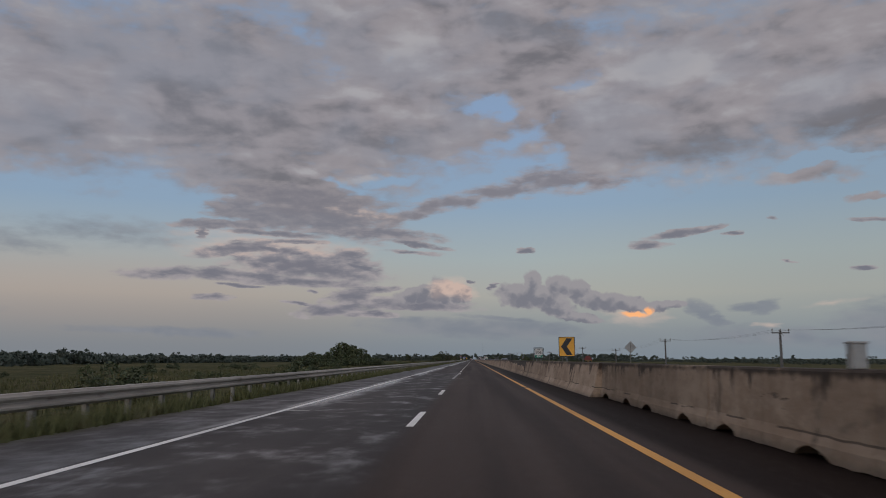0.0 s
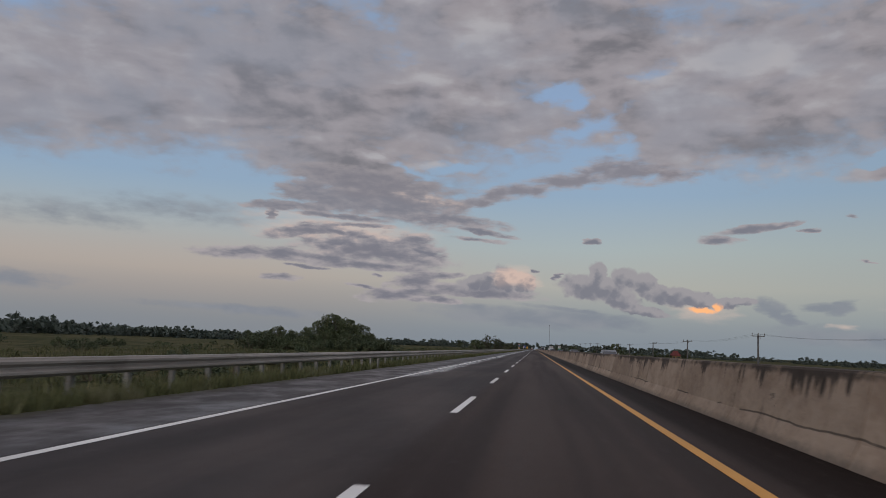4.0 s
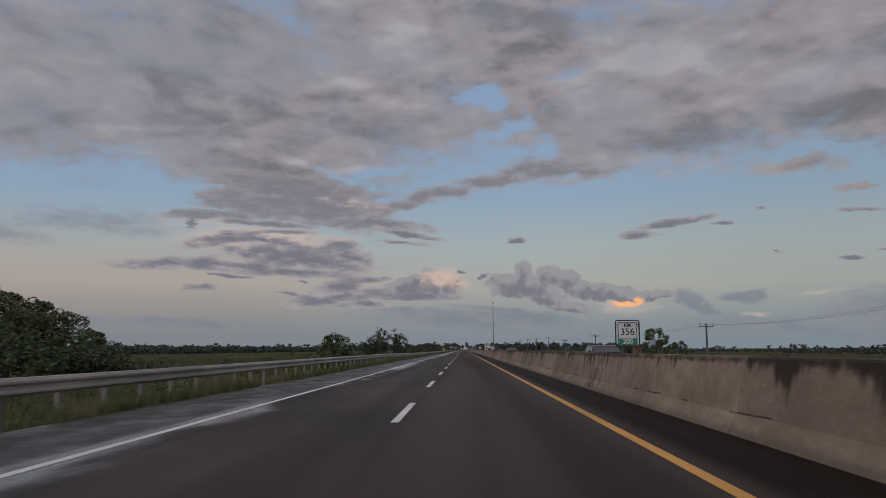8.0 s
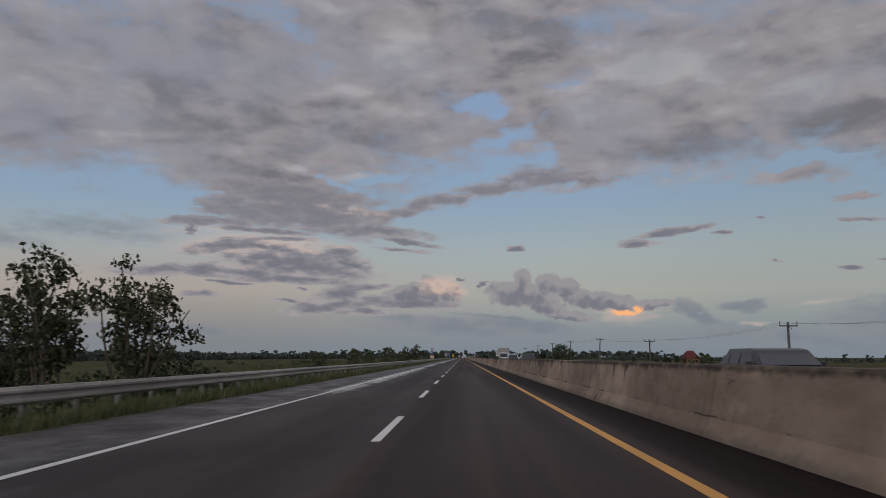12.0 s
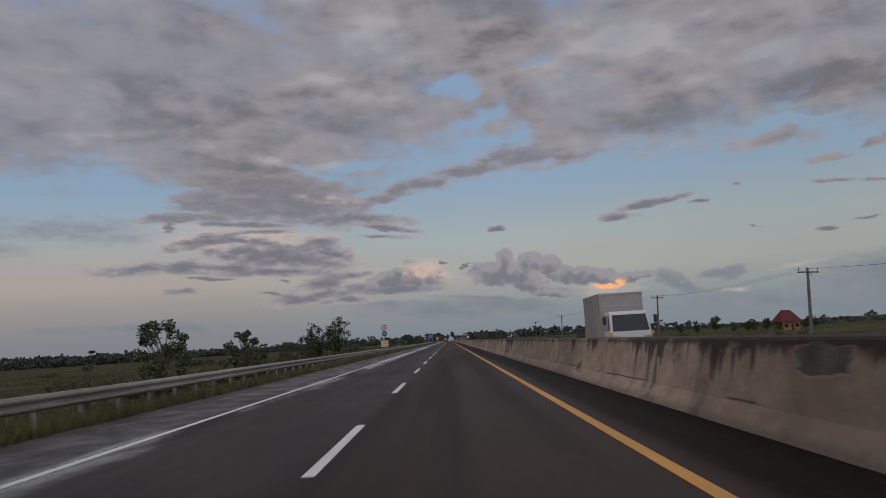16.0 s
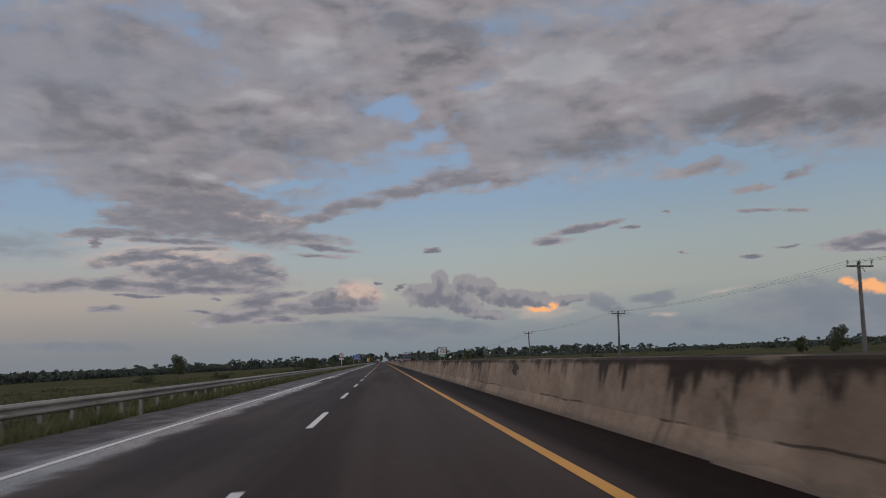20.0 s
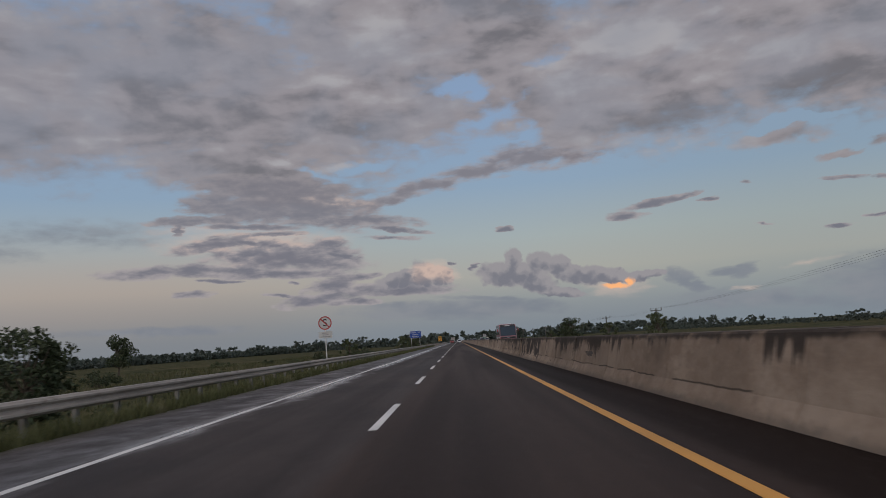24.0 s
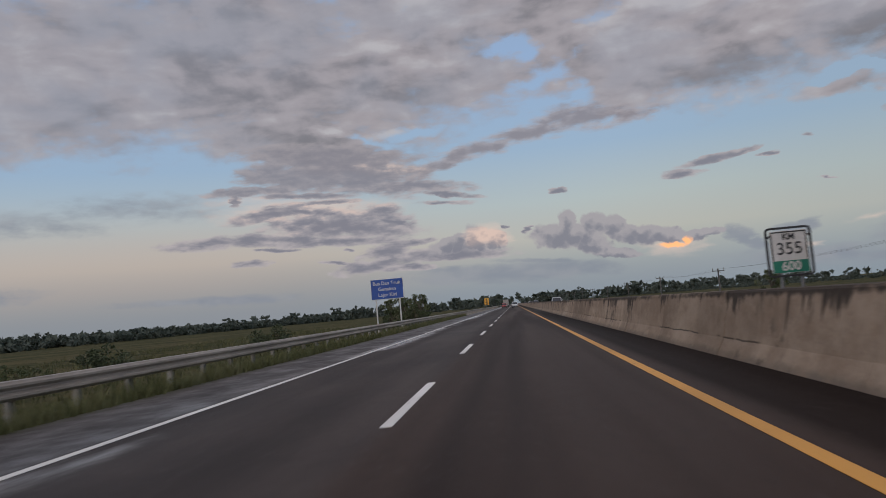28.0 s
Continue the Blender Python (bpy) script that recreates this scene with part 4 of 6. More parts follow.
ROAD_END = 2600
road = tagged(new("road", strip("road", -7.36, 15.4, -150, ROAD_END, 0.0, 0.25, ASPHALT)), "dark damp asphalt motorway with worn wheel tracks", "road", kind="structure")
edge_line = attach("edge_line", strip("edge_line", -4.93, -4.79, -150, ROAD_END, 0.006, 0.004, WHITE_PAINT), WHITE_PAINT, road, "thin worn white edge line")
median_line = attach("median_line", strip("median_line", 2.08, 2.24, -150, 32.0, 0.006, 0.004, YELLOW_PAINT), YELLOW_PAINT, road, "scuffed yellow edge line")
attach("median_line", strip("median_line", 2.08, 2.24, 32.9, ROAD_END, 0.006, 0.004, YELLOW_PAINT), YELLOW_PAINT, road, "scuffed yellow edge line")
for x, m in ((6.2, YELLOW_PAINT), (13.2, WHITE_PAINT)):
    attach("edge_line", strip("edge_line", x - 0.07, x + 0.07, -150, ROAD_END, 0.006, 0.004, m), m, road)
DASH = sweep([(-0.07, 0.001), (0.07, 0.001), (0.07, 0.007), (-0.07, 0.007)], 0, 5, "lane_dash")
for x, first, last in ((-1.40, -13, 110), (9.7, -13, 70)):
    for k in range(first, last):
        if x > 0 or k < 0 or k > 5:
            attach("lane_dash", DASH, WHITE_PAINT, road, at=(x, 13.0 * k, 0))
# on the older surface the markings are patched and run into one another
SHORT = sweep([(-0.07, 0.001), (0.07, 0.001), (0.07, 0.007), (-0.07, 0.007)], 0, 4.2, "lane_dash")
for y in (11.4, 25.1):
    attach("lane_dash", SHORT, WHITE_PAINT, road, at=(-1.36, y, 0))
attach("old_lane_line", sweep([(-0.07, 0.001), (0.07, 0.001), (0.07, 0.007), (-0.07, 0.007)], 0, 22.5, "old_lane_line"), FADED_PAINT, road, "long patched white lane line", at=(-1.46, 48.3, 0), rot=(0, 0, -0.15))
attach("old_lane_line", sweep([(0.0, 0.001), (0.66, 0.001), (0.66, 0.006), (0.0, 0.006)], 0, 0.3, "old_lane_line"), FADED_PAINT, road, at=(-1.46, 48.0, 0))
attach("lane_dash", SHORT, WHITE_PAINT, road, at=(-1.28, 64.6, 0.002))
attach("old_lane_line", sweep([(-0.06, 0.001), (0.06, 0.001), (0.06, 0.006), (-0.06, 0.006)], 0, 9.0, "old_lane_line"), FADED_PAINT, road, at=(-4.8, 33.5, 0.001), rot=(0, 0, -6))
attach("old_lane_line", sweep([(0.0, 0.001), (0.6, 0.001), (0.6, 0.006), (0.0, 0.006)], 0, 0.2, "old_lane_line"), FADED_PAINT, road, at=(-4.8, 16.0, 0.001))

# ---- guard rail on the outer side ----
RAIL_X = -7.9
WAVE = [(-0.03, 0.725), (0.045, 0.718), (0.06, 0.69), (0.085, 0.665), (0.085, 0.625), (0.055, 0.60), (0.02, 0.575), (0.02, 0.545), (0.055, 0.52), (0.085, 0.495), (0.085, 0.455), (0.055, 0.43), (0.03, 0.405), (0.0, 0.40)]
WAVE = WAVE + [(x - 0.012, z) for x, z in WAVE[::-1]]


# the rail stands higher where the verge swells
RAIL_LIFT = ((0, -0.03), (100, 0.04), (215, 0.07), (246, 0.08), (278, 0.10), (310, 0.12), (340, 0.02), (355, 0.0), (520, 0.01), (611, 0.02), (760, -0.01), (850, -0.02))


def guard_rail(name, x, side, y0, y1, label, parts):
    root = thing(name, label, "guard rail", (x, 0, 0), kind="structure")
    beam = sweep([(side * px, pz) for px, pz in WAVE], 0, 4.0, "rail_beam")
    post = bpy.data.meshes.new("rail_post")
    bm = box(0.012, 0.13, 1.02, (-0.075 * side, 0, 0.22))
    for yy in (-0.06, 0.06):
        box(0.10, 0.010, 1.02, (-0.12 * side, yy, 0.22), bm=bm)
    bm.to_mesh(post), bm.free()
    spacer = bpy.data.meshes.new("spacer")
    bm = box(0.07, 0.11, 0.24, (-0.045 * side, 0, 0.56), 0.006)
    bm.to_mesh(spacer), bm.free()
    n = int((y1 - y0) / 4)
    for i in range(min(n, parts)):
        y = y0 + 4 * i
        lift = lerp_table(y, RAIL_LIFT) + 0.012 * noise.noise(Vector((y * 0.07, x, 0)))
        attach("rail_beam", beam, STEEL, root, at=(0, y, lift))
        for yy in (y + 0.4, y + 2.4):
            attach("rail_post", post, POST_STEEL, root, at=(0, yy, lift), rot=(random.uniform(-1.5, 1.5), random.uniform(-1, 1), 0))
            attach("spacer", spacer, POST_STEEL, root, at=(0, yy, lift))
    rest = bpy.data.meshes.new("far_rail")
    bm = bmesh.new()
    bm.from_mesh(sweep([(side * px, pz) for px, pz in WAVE], y0 + 4 * min(n, parts), y1, "far_beam"))
    y = y0 + 4 * min(n, parts)
    while y < min(y1, y0 + 4 * parts + 300):
        box(0.10, 0.13, 1.0, (-0.09 * side, y, 0.22), bm=bm)
        y += 2.0
    bm.to_mesh(rest), bm.free()
    tagged(attach("far_rail", rest, STEEL, root), kind="stuff")
    return root


guard_rail("guard_rail", RAIL_X, 1, -30, 1500, "grey galvanised steel guard rail on short posts", 245)

# ---- median barrier ----
NEW_SIDE = [(3.66, 0.0), (3.695, 0.07), (3.815, 0.30), (3.985, 1.09), (4.01, 1.12)]
MID = 4.33


def barrier_outline(side):
    return side + [(2 * MID - x, z) for x, z in side[::-1]]


barrier = thing("median_barrier", "long weathered tan concrete median barrier streaked with grime", "barrier", kind="structure")


def wall_x(z):
    return float(np.interp(z, [p[1] for p in NEW_SIDE], [p[0] for p in NEW_SIDE]))


def coat(y0, y1, z_top, z_low, lift, name="render_coat"):
    """A sheet of cement on the barrier's face with broken upper and lower edges."""
    verts, faces = [], []
    rows = 7
    for i, y in enumerate(np.arange(y0, y1 + 0.01, 0.2)):
        zt, zl = z_top(y), z_low(y)
        zs = [zl + (zt - zl) * j / (rows - 1) for j in range(rows)]
        ring = [(wall_x(zl) + 0.06, y, zl)] + [(wall_x(z) - lift, y, z) for z in zs] + [(wall_x(zt) + 0.06, y, zt)]
        verts += ring
        if i:
            a, b = len(ring) * (i - 1), len(ring) * i
            faces += [(a + j, b + j, b + j + 1, a + j + 1) for j in range(len(ring) - 1)]
    return mesh_from(name, verts, faces)


def broken_top(lo, hi, seed, y0, y1):
    def z_of(y):
        if y < y0 + 1.6:
            return 0.34
        k = (y - y0) / (y1 - y0)
        v = lo + (hi - lo) * k + 0.22 * noise.noise(Vector((y * 0.35, seed, 0))) + 0.12 * noise.noise(Vector((y * 1.3, seed, 4)))
        return max(0.34, min(1.08, v))
    return z_of


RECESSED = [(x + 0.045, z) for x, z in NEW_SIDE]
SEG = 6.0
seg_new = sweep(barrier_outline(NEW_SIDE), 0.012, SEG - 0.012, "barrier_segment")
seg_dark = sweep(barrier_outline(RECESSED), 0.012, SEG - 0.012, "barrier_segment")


def old_segment():
    """An older cast with no foot, its lower edge broken away round two drain mouths."""
    ys = np.linspace(0.012, SEG - 0.012, 49)
    verts, faces = [], []
    for i, y in enumerate(ys):
        d = min(abs(y - 1.6), abs(y - 5.0))
        bite = max(0.0, 0.5 - d) / 0.5
        z0 = 0.16 * math.sqrt(bite) + 0.02 + 0.02 * noise.noise(Vector((y * 3, 0, 0)))
        ring = [(4.02 + 0.02 * noise.noise(Vector((y * 4, 1, 0))), z0), (4.02, max(0.20, z0 + 0.02)), (4.06, 0.34), (4.08, 1.09), (4.10, 1.12), (4.58, 1.12), (4.62, 0.3), (4.66, 0.0), (4.35, 0.0), (4.30, z0)]
        verts += [(x, y, z) for x, z in ring]
        if i:
            a, b = 10 * (i - 1), 10 * i
            faces += [(a + j, b + j, b + (j + 1) % 10, a + (j + 1) % 10) for j in range(10)]
    faces += [tuple(range(10)), tuple(range(10 * 48 + 9, 10 * 48 - 1, -1))]
    return mesh_from("barrier_segment", verts, faces)


seg_old = old_segment()
seg_blotched = seg_dark.copy()
seg_blotched.materials.append(BLOTCHED)
seg_stained = seg_new.copy()
seg_stained.materials.append(STAINED)
seg_dripping = seg_new.copy()
seg_dripping.materials.append(DRIPPING)
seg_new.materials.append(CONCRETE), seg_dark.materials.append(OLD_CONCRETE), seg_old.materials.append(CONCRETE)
# segments that carry the heaviest runs of mould
STAINED_AT = (41, 239, 299, 305, 335, 341, 443, 449, 479, 521, 599, 641, 737, 743)
for k in range(-6, 160):
    y = 5.0 + SEG * k
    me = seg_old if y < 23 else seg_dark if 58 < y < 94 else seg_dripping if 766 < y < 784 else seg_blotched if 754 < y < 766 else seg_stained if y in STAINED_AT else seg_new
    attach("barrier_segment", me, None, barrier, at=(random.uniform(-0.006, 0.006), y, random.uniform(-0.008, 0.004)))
tagged(attach("far_barrier", sweep(barrier_outline(NEW_SIDE), 5.0 + SEG * 160, ROAD_END, "far_barrier"), CONCRETE, barrier), kind="stuff")
PALE = "pale cement render with a jagged broken edge"
attach("render_coat", coat(59.5, 95, broken_top(0.58, 1.06, 2.0, 59.5, 95), lambda y: 0.0, -0.004), CONCRETE, barrier, PALE)


# ragged skirts of loose cement along the foot
for y0, y1, high, seed in ((755.6, 763.5, 0.26, 4.0), (764.2, 776.0, 0.13, 6.0), (778.0, 797.0, 0.10, 8.0), (597.0, 603.0, 0.12, 9.0), (436.0, 441.0, 0.14, 10.0)):
    def skirt_top(y, y0=y0, y1=y1, high=high, seed=seed):
        k = math.sin(math.pi * (y - y0) / (y1 - y0))
        return max(0.012, high * k * (0.9 + 0.9 * noise.noise(Vector((y * 0.7, seed, 0)))) + 0.04 * noise.noise(Vector((y * 2.4, seed, 1))))
    attach("loose_cement", coat(y0, y1, skirt_top, lambda y: 0.0, 0.05, "loose_cement"), CONCRETE, barrier, "heaped crumbling cement")

# ---- signs on the median ----
def rounded(w, h, corner, steps=5):
    outline = []
    for cx, cz, a0 in ((w / 2 - corner, h / 2 - corner, 0), (-w / 2 + corner, h / 2 - corner, 90), (-w / 2 + corner, -h / 2 + corner, 180), (w / 2 - corner, -h / 2 + corner, 270)):
        outline += [(cx + corner * math.cos(radians(a0 + 90 * i / steps)), cz + corner * math.sin(radians(a0 + 90 * i / steps))) for i in range(steps + 1)]
    return outline


def ring_plate(w, h, wide, thick, corner):
    """A rectangular frame with round corners, open in the middle, that faces -y."""
    bm = bmesh.new()
    loops = []
    for y in (-thick / 2, thick / 2):
        for ww, hh, c in ((w, h, corner), (w - 2 * wide, h - 2 * wide, max(0.005, corner - wide))):
            loops.append([bm.verts.new((x, y, z)) for x, z in rounded(ww, hh, c)])
    n = len(loops[0])
    for a, b in ((0, 1), (1, 3), (3, 2), (2, 0)):
        for i in range(n):
            j = (i + 1) % n
            bm.faces.new((loops[a][i], loops[a][j], loops[b][j], loops[b][i]))
    bmesh.ops.recalc_face_normals(bm, faces=bm.faces[:])
    return bm


def km_sign(y, number, hundreds):
    label = "white kilometre sign with a green hundreds plate on the barrier" if hundreds else "plain white kilometre sign standing on the barrier"
    root = thing("kilometre_sign", label, "road sign", (4.36, y, 1.10), random.uniform(-3, 3), "kilometre signs")
    for x in (-0.15, 0.15):
        part("post", tube(0.025, 0.025, 0.30, 8), MAST_STEEL, root, at=(x, 0.03, 0))
    part("frame", ring_plate(0.68, 0.76, 0.032, 0.034, 0.07), SIGN_BLACK, root, "dark tube frame", at=(0, 0.006, 0.56))
    part("board", plate(0.55, 0.64, 0.02, 0.02), SIGN_WHITE, root, at=(0, 0, 0.56))
    for x in (-0.30, 0.30):
        part("clip", box(0.08, 0.02, 0.03), SIGN_BLACK, root, at=(x, 0.004, 0.80))
    part("border", ring_plate(0.53, 0.62, 0.018, 0.012, 0.02), SIGN_BLACK, root, "black border line", at=(0, -0.008, 0.56))
    top = 0.10 if hundreds else 0.02
    lettering("KM", 0.13, SIGN_BLACK, root, (0, -0.012, 0.56 + top + 0.125), 0.004)
    lettering(number, 0.26, SIGN_BLACK, root, (0, -0.012, 0.54 + top - 0.04), 0.002)
    if hundreds:
        part("hundreds_plate", plate(0.53, 0.18, 0.008, 0.01), SIGN_GREEN, root, "green plate", at=(0, -0.014, 0.335))
        lettering(hundreds, 0.19, SIGN_WHITE, root, (0, -0.021, 0.335), 0.004)
    return root


for y, number, hundreds in ((51.8, "356", "400"), (255.4, "356", "200"), (453.2, "356", ""), (651.4, "355", "800"), (848.7, "355", "600")):
    km_sign(y, number, hundreds)


def poly_plate(points, thick):
    bm = bmesh.new()
    f = [bm.verts.new((x, -thick / 2, z)) for x, z in points]
    k = [bm.verts.new((x, thick / 2, z)) for x, z in points]
    bm.faces.new(f), bm.faces.new(k[::-1])
    for i in range(len(f)):
        j = (i + 1) % len(f)
        bm.faces.new((f[i], f[j], k[j], k[i]))
    bmesh.ops.recalc_face_normals(bm, faces=bm.faces[:])
    return bm


chevron = thing("chevron_sign", "amber bend marker with a black chevron on the barrier", "road sign", (4.40, 35.5, 1.10))
part("post", tube(0.03, 0.03, 0.30, 8), MAST_STEEL, chevron, at=(0, 0.03, 0))
part("backing", plate(0.78, 0.95, 0.02, 0.02), SIGN_BLACK, chevron, at=(0, 0.004, 0.74))
part("board", plate(0.72, 0.89, 0.02, 0.02), SIGN_YELLOW, chevron, at=(0, -0.004, 0.74))
part("arrow", poly_plate([(0.27, 0.40), (-0.02, 0.40), (-0.28, 0.0), (-0.02, -0.40), (0.27, -0.40), (0.0, 0.0)], 0.006), SIGN_BLACK, chevron, "black chevron", at=(0, -0.018, 0.74))

diamond = thing("warning_sign", "bare metal back of a diamond warning sign", "road sign", (17.0, 84.6, -0.25), 4)
part("post", tube(0.04, 0.035, 3.1, 8), POST_STEEL, diamond)
part("board", poly_plate([(0.0, 0.68), (0.66, 0.0), (0.0, -0.68), (-0.66, 0.0)], 0.015), SIGN_BACK, diamond, at=(0, -0.05, 2.75))
part("brace", box(0.06, 0.03, 1.1, (0, 0, 0), 0.004), POST_STEEL, diamond, at=(0, -0.07, 2.70))

# ---- signs on the outer verge ----
speed = thing("speed_sign_post", "post with speed limit discs over a cream rest notice", "road sign", (-8.8, 584.2, -0.30))
part("post", tube(0.045, 0.045, 4.25, 10), POST_STEEL, speed, at=(0, 0.05, 0))
upper = part("limit_disc", disc(0.40, 0.015), SIGN_WHITE, speed, "white disc with a red rim", at=(0, 0, 3.80))
part("rim", disc(0.40, 0.008, 40, 0.33), SIGN_RED, upper, "red rim", at=(0, -0.012, 0))
lettering("100", 0.30, SIGN_BLACK, upper, (-0.02, -0.010, 0), 0.004)
lower = part("minimum_disc", disc(0.39, 0.015), SIGN_BLUE, speed, "blue disc", at=(0, 0, 2.96))
part("rim", disc(0.39, 0.008, 40, 0.37), SIGN_WHITE, lower, at=(0, -0.012, 0))
lettering("60", 0.40, SIGN_WHITE, lower, (-0.06, -0.010, 0), 0.006)
part("unit_bar", box(0.16, 0.005, 0.06), SIGN_WHITE, lower, at=(0.23, -0.010, 0.06))
notice = part("notice_board", plate(0.98, 0.84, 0.02, 0.02), SIGN_CREAM, speed, "cream notice with red words", at=(0, 0, 1.62))
lettering("CAPEK...", 0.22, SIGN_RED, notice, (0, -0.012, 0.0), 0.005)
part("text_bar", box(0.76, 0.005, 0.07), SIGN_RED, notice, at=(0, -0.012, 0.24))
part("text_bar", box(0.84, 0.005, 0.05), SIGN_RED, notice, at=(0, -0.012, -0.27))

stop = thing("no_stopping_sign", "round no stopping sign above a small white plate", "road sign", (-8.65, 768.0, -0.58))
part("post", tube(0.045, 0.045, 4.0, 10), SIGN_WHITE, stop, at=(0, 0.05, 0))
face = part("stopping_disc", disc(0.44, 0.015), SIGN_WHITE, stop, at=(0, 0, 3.55))
part("rim", disc(0.44, 0.008, 40, 0.37), SIGN_RED, face, "red rim", at=(0, -0.012, 0))
lettering("S", 0.66, SIGN_BLACK, face, (0, -0.010, 0), 0.008)
part("slash", box(0.80, 0.005, 0.075), SIGN_RED, face, "red slash", at=(0, -0.018, 0), rot=(0, 45, 0))
small = part("notice_board", plate(0.90, 0.42, 0.02, 0.015), SIGN_WHITE, stop, at=(0, 0, 2.78))
for z, w in ((0.11, 0.44), (0.0, 0.40), (-0.12, 0.66)):
    part("text_bar", box(w, 0.005, 0.045), SIGN_BACK, small, at=(0, -0.012, z))

blue = thing("lane_sign", "blue lane notice with white words on two white posts", "road sign", (-9.75, 899.0, -0.55))
for x in (-0.95, 0.95):
    part("post", tube(0.06, 0.06, 4.5, 10), SIGN_WHITE, blue, at=(x, 0.06, 0))
part("edge", plate(2.62, 1.62, 0.02, 0.05), SIGN_WHITE, blue, at=(0, 0.004, 3.80))
part("board", plate(2.54, 1.54, 0.02, 0.05), SIGN_BLUE, blue, at=(0, -0.004, 3.80))
for z, words in ((0.46, ("Bus", "Dan", "Truk")), (0.0, ("Gunakan",)), (-0.46, ("Lajur", "Kiri"))):
    row = [lettering(w, 0.40, SIGN_WHITE, blue, (0, -0.016, 3.80 + z), 0.004) for w in words]
    wide = [max(v.co.x for v in ob.data.vertices) - min(v.co.x for v in ob.data.vertices) for ob in row]
    x = -(sum(wide) + 0.12 * (len(row) - 1)) / 2
    for ob, w in zip(row, wide):
        ob.matrix_basis = pose(x + w / 2, -0.016, 3.80 + z, 90, 0, 0)
        x += w + 0.12

bend = thing("bend_board", "tall amber marker board on a post beside the verge", "road sign", (-8.9, 1106.0, -0.4))
part("post", tube(0.06, 0.06, 3.6, 10), POST_STEEL, bend, at=(0, 0.05, 0))
part("board", plate(1.5, 2.3, 0.03, 0.05), SIGN_YELLOW, bend, at=(0, 0, 3.0))
for z in (0.62, -0.12, -0.80):
    part("arrow", poly_plate([(0.5, 0.26), (0.1, 0.26), (-0.5, 0.0), (0.1, -0.26), (0.5, -0.26), (0.0, 0.0)], 0.008), SIGN_BLACK, bend, at=(0, -0.022, 3.0 + z))

# ---- lighting mast with its cabinet ----
mast = thing("lighting_mast", "tall tapered grey steel mast standing on the barrier", "lighting mast", (4.36, 355.5, 1.10))
part("pole", tube(0.06, 0.03, 7.3, 12), MAST_STEEL, mast)
part("base_plate", box(0.34, 0.34, 0.03, (0, 0, 0.015), 0.005), MAST_STEEL, mast)
head = part("lamp_head", box(0.16, 0.36, 0.12, (0, 0, 0), 0.03), MAST_STEEL, mast, at=(0, -0.08, 7.22), rot=(35, 0, 0))
part("lens", box(0.12, 0.30, 0.01), SIGN_BACK, head, at=(0, 0, -0.065))
cabinet = thing("electric_cabinet", "small white electric cabinet on the barrier", "cabinet", (4.42, 359.0, 1.115))
part("body", box(0.42, 0.30, 0.62, (0, 0, 0.31), 0.012), SIGN_WHITE, cabinet)
part("roof", box(0.48, 0.36, 0.03, (0, 0, 0.635), 0.008), SIGN_BACK, cabinet)
part("door", box(0.34, 0.012, 0.50, (0, -0.156, 0.31), 0.004), SIGN_WHITE, cabinet)

# ---- power poles ----
def power_pole(y, x, top):
    base = ground_level(x, y) - 0.1
    h = top - base
    root = thing("power_pole", "grey concrete power pole with a wide crossarm", "power pole", (x, y, base), random.uniform(-6, 6), "power poles")
    # in the wet ground some have tilted away from the road
    root.matrix_basis = pose(x, y, base, 0, 2.6 if 500 < y < 720 else 0, 0)
    part("pole", tube(0.17, 0.11, h, 10), POLE_CONCRETE, root)
    part("crossarm", box(1.9, 0.10, 0.12, (0, -0.12, h - 0.35), 0.01), POLE_CONCRETE, root)
    part("brace", box(0.05, 0.03, 0.5), POST_STEEL, root, at=(0.2, -0.12, h - 0.52), rot=(0, -38, 0))
    for x2 in (-0.86, 0.0, 0.86):
        bm = tube(0.03, 0.03, 0.16, 8)
        tube(0.075, 0.055, 0.12, 8, bm, Matrix.Translation((0, 0, 0.16)))
        tube(0.06, 0.03, 0.11, 8, bm, Matrix.Translation((0, 0, 0.28)))
        part("insulator", bm, POST_STEEL, root, at=(x2, -0.12, h - 0.29))
    return [Vector((x + x2, y - 0.12, top - 0.04)) for x2 in (-0.86, 0.0, 0.86)]


def wire(a, b, sag, r, parent):
    n = 14
    verts, faces = [], []
    for i in range(n + 1):
        p = a.lerp(b, i / n)
        p.z -= sag * 4 * (i / n) * (1 - i / n)
        verts += [(p.x - r, p.y, p.z), (p.x, p.y, p.z + r), (p.x + r, p.y, p.z), (p.x, p.y, p.z - r)]
        if i:
            o = len(verts) - 8
            faces += [(o + j, o + (j + 1) % 4, o + 4 + (j + 1) % 4, o + 4 + j) for j in range(4)]
    return attach("wire", mesh_from("wire", verts, faces), WIRE, parent)


ends = []
# places along the road and heights of the pole tops
POLES = [(-18, 4.3), (32, 4.3), (82.8, 4.3), (134, 4.6), (181.5, 3.6), (237, 4.8), (291.6, 4.5), (341.8, 4.5), (396.6, 4.4), (433, 4.7), (492.7, 4.3), (544.7, 5.8), (597, 6.2), (646.4, 6.4), (703, 6.5), (770, 6.1), (847, 4.3), (891.5, 4.3), (965, 3.9)]
POLES += [(1015 + 50 * k, 4.3) for k in range(10)]
for y, top in POLES:
    ends.append(power_pole(y, 32.5, top))
wires = thing("power_lines", "thin black sagging power lines", "power line", (0, 0, 0))
for near, far in zip(ends[:-1], ends[1:]):
    for j in range(3):
        wire(near[j], far[j], 0.55, 0.006, wires)

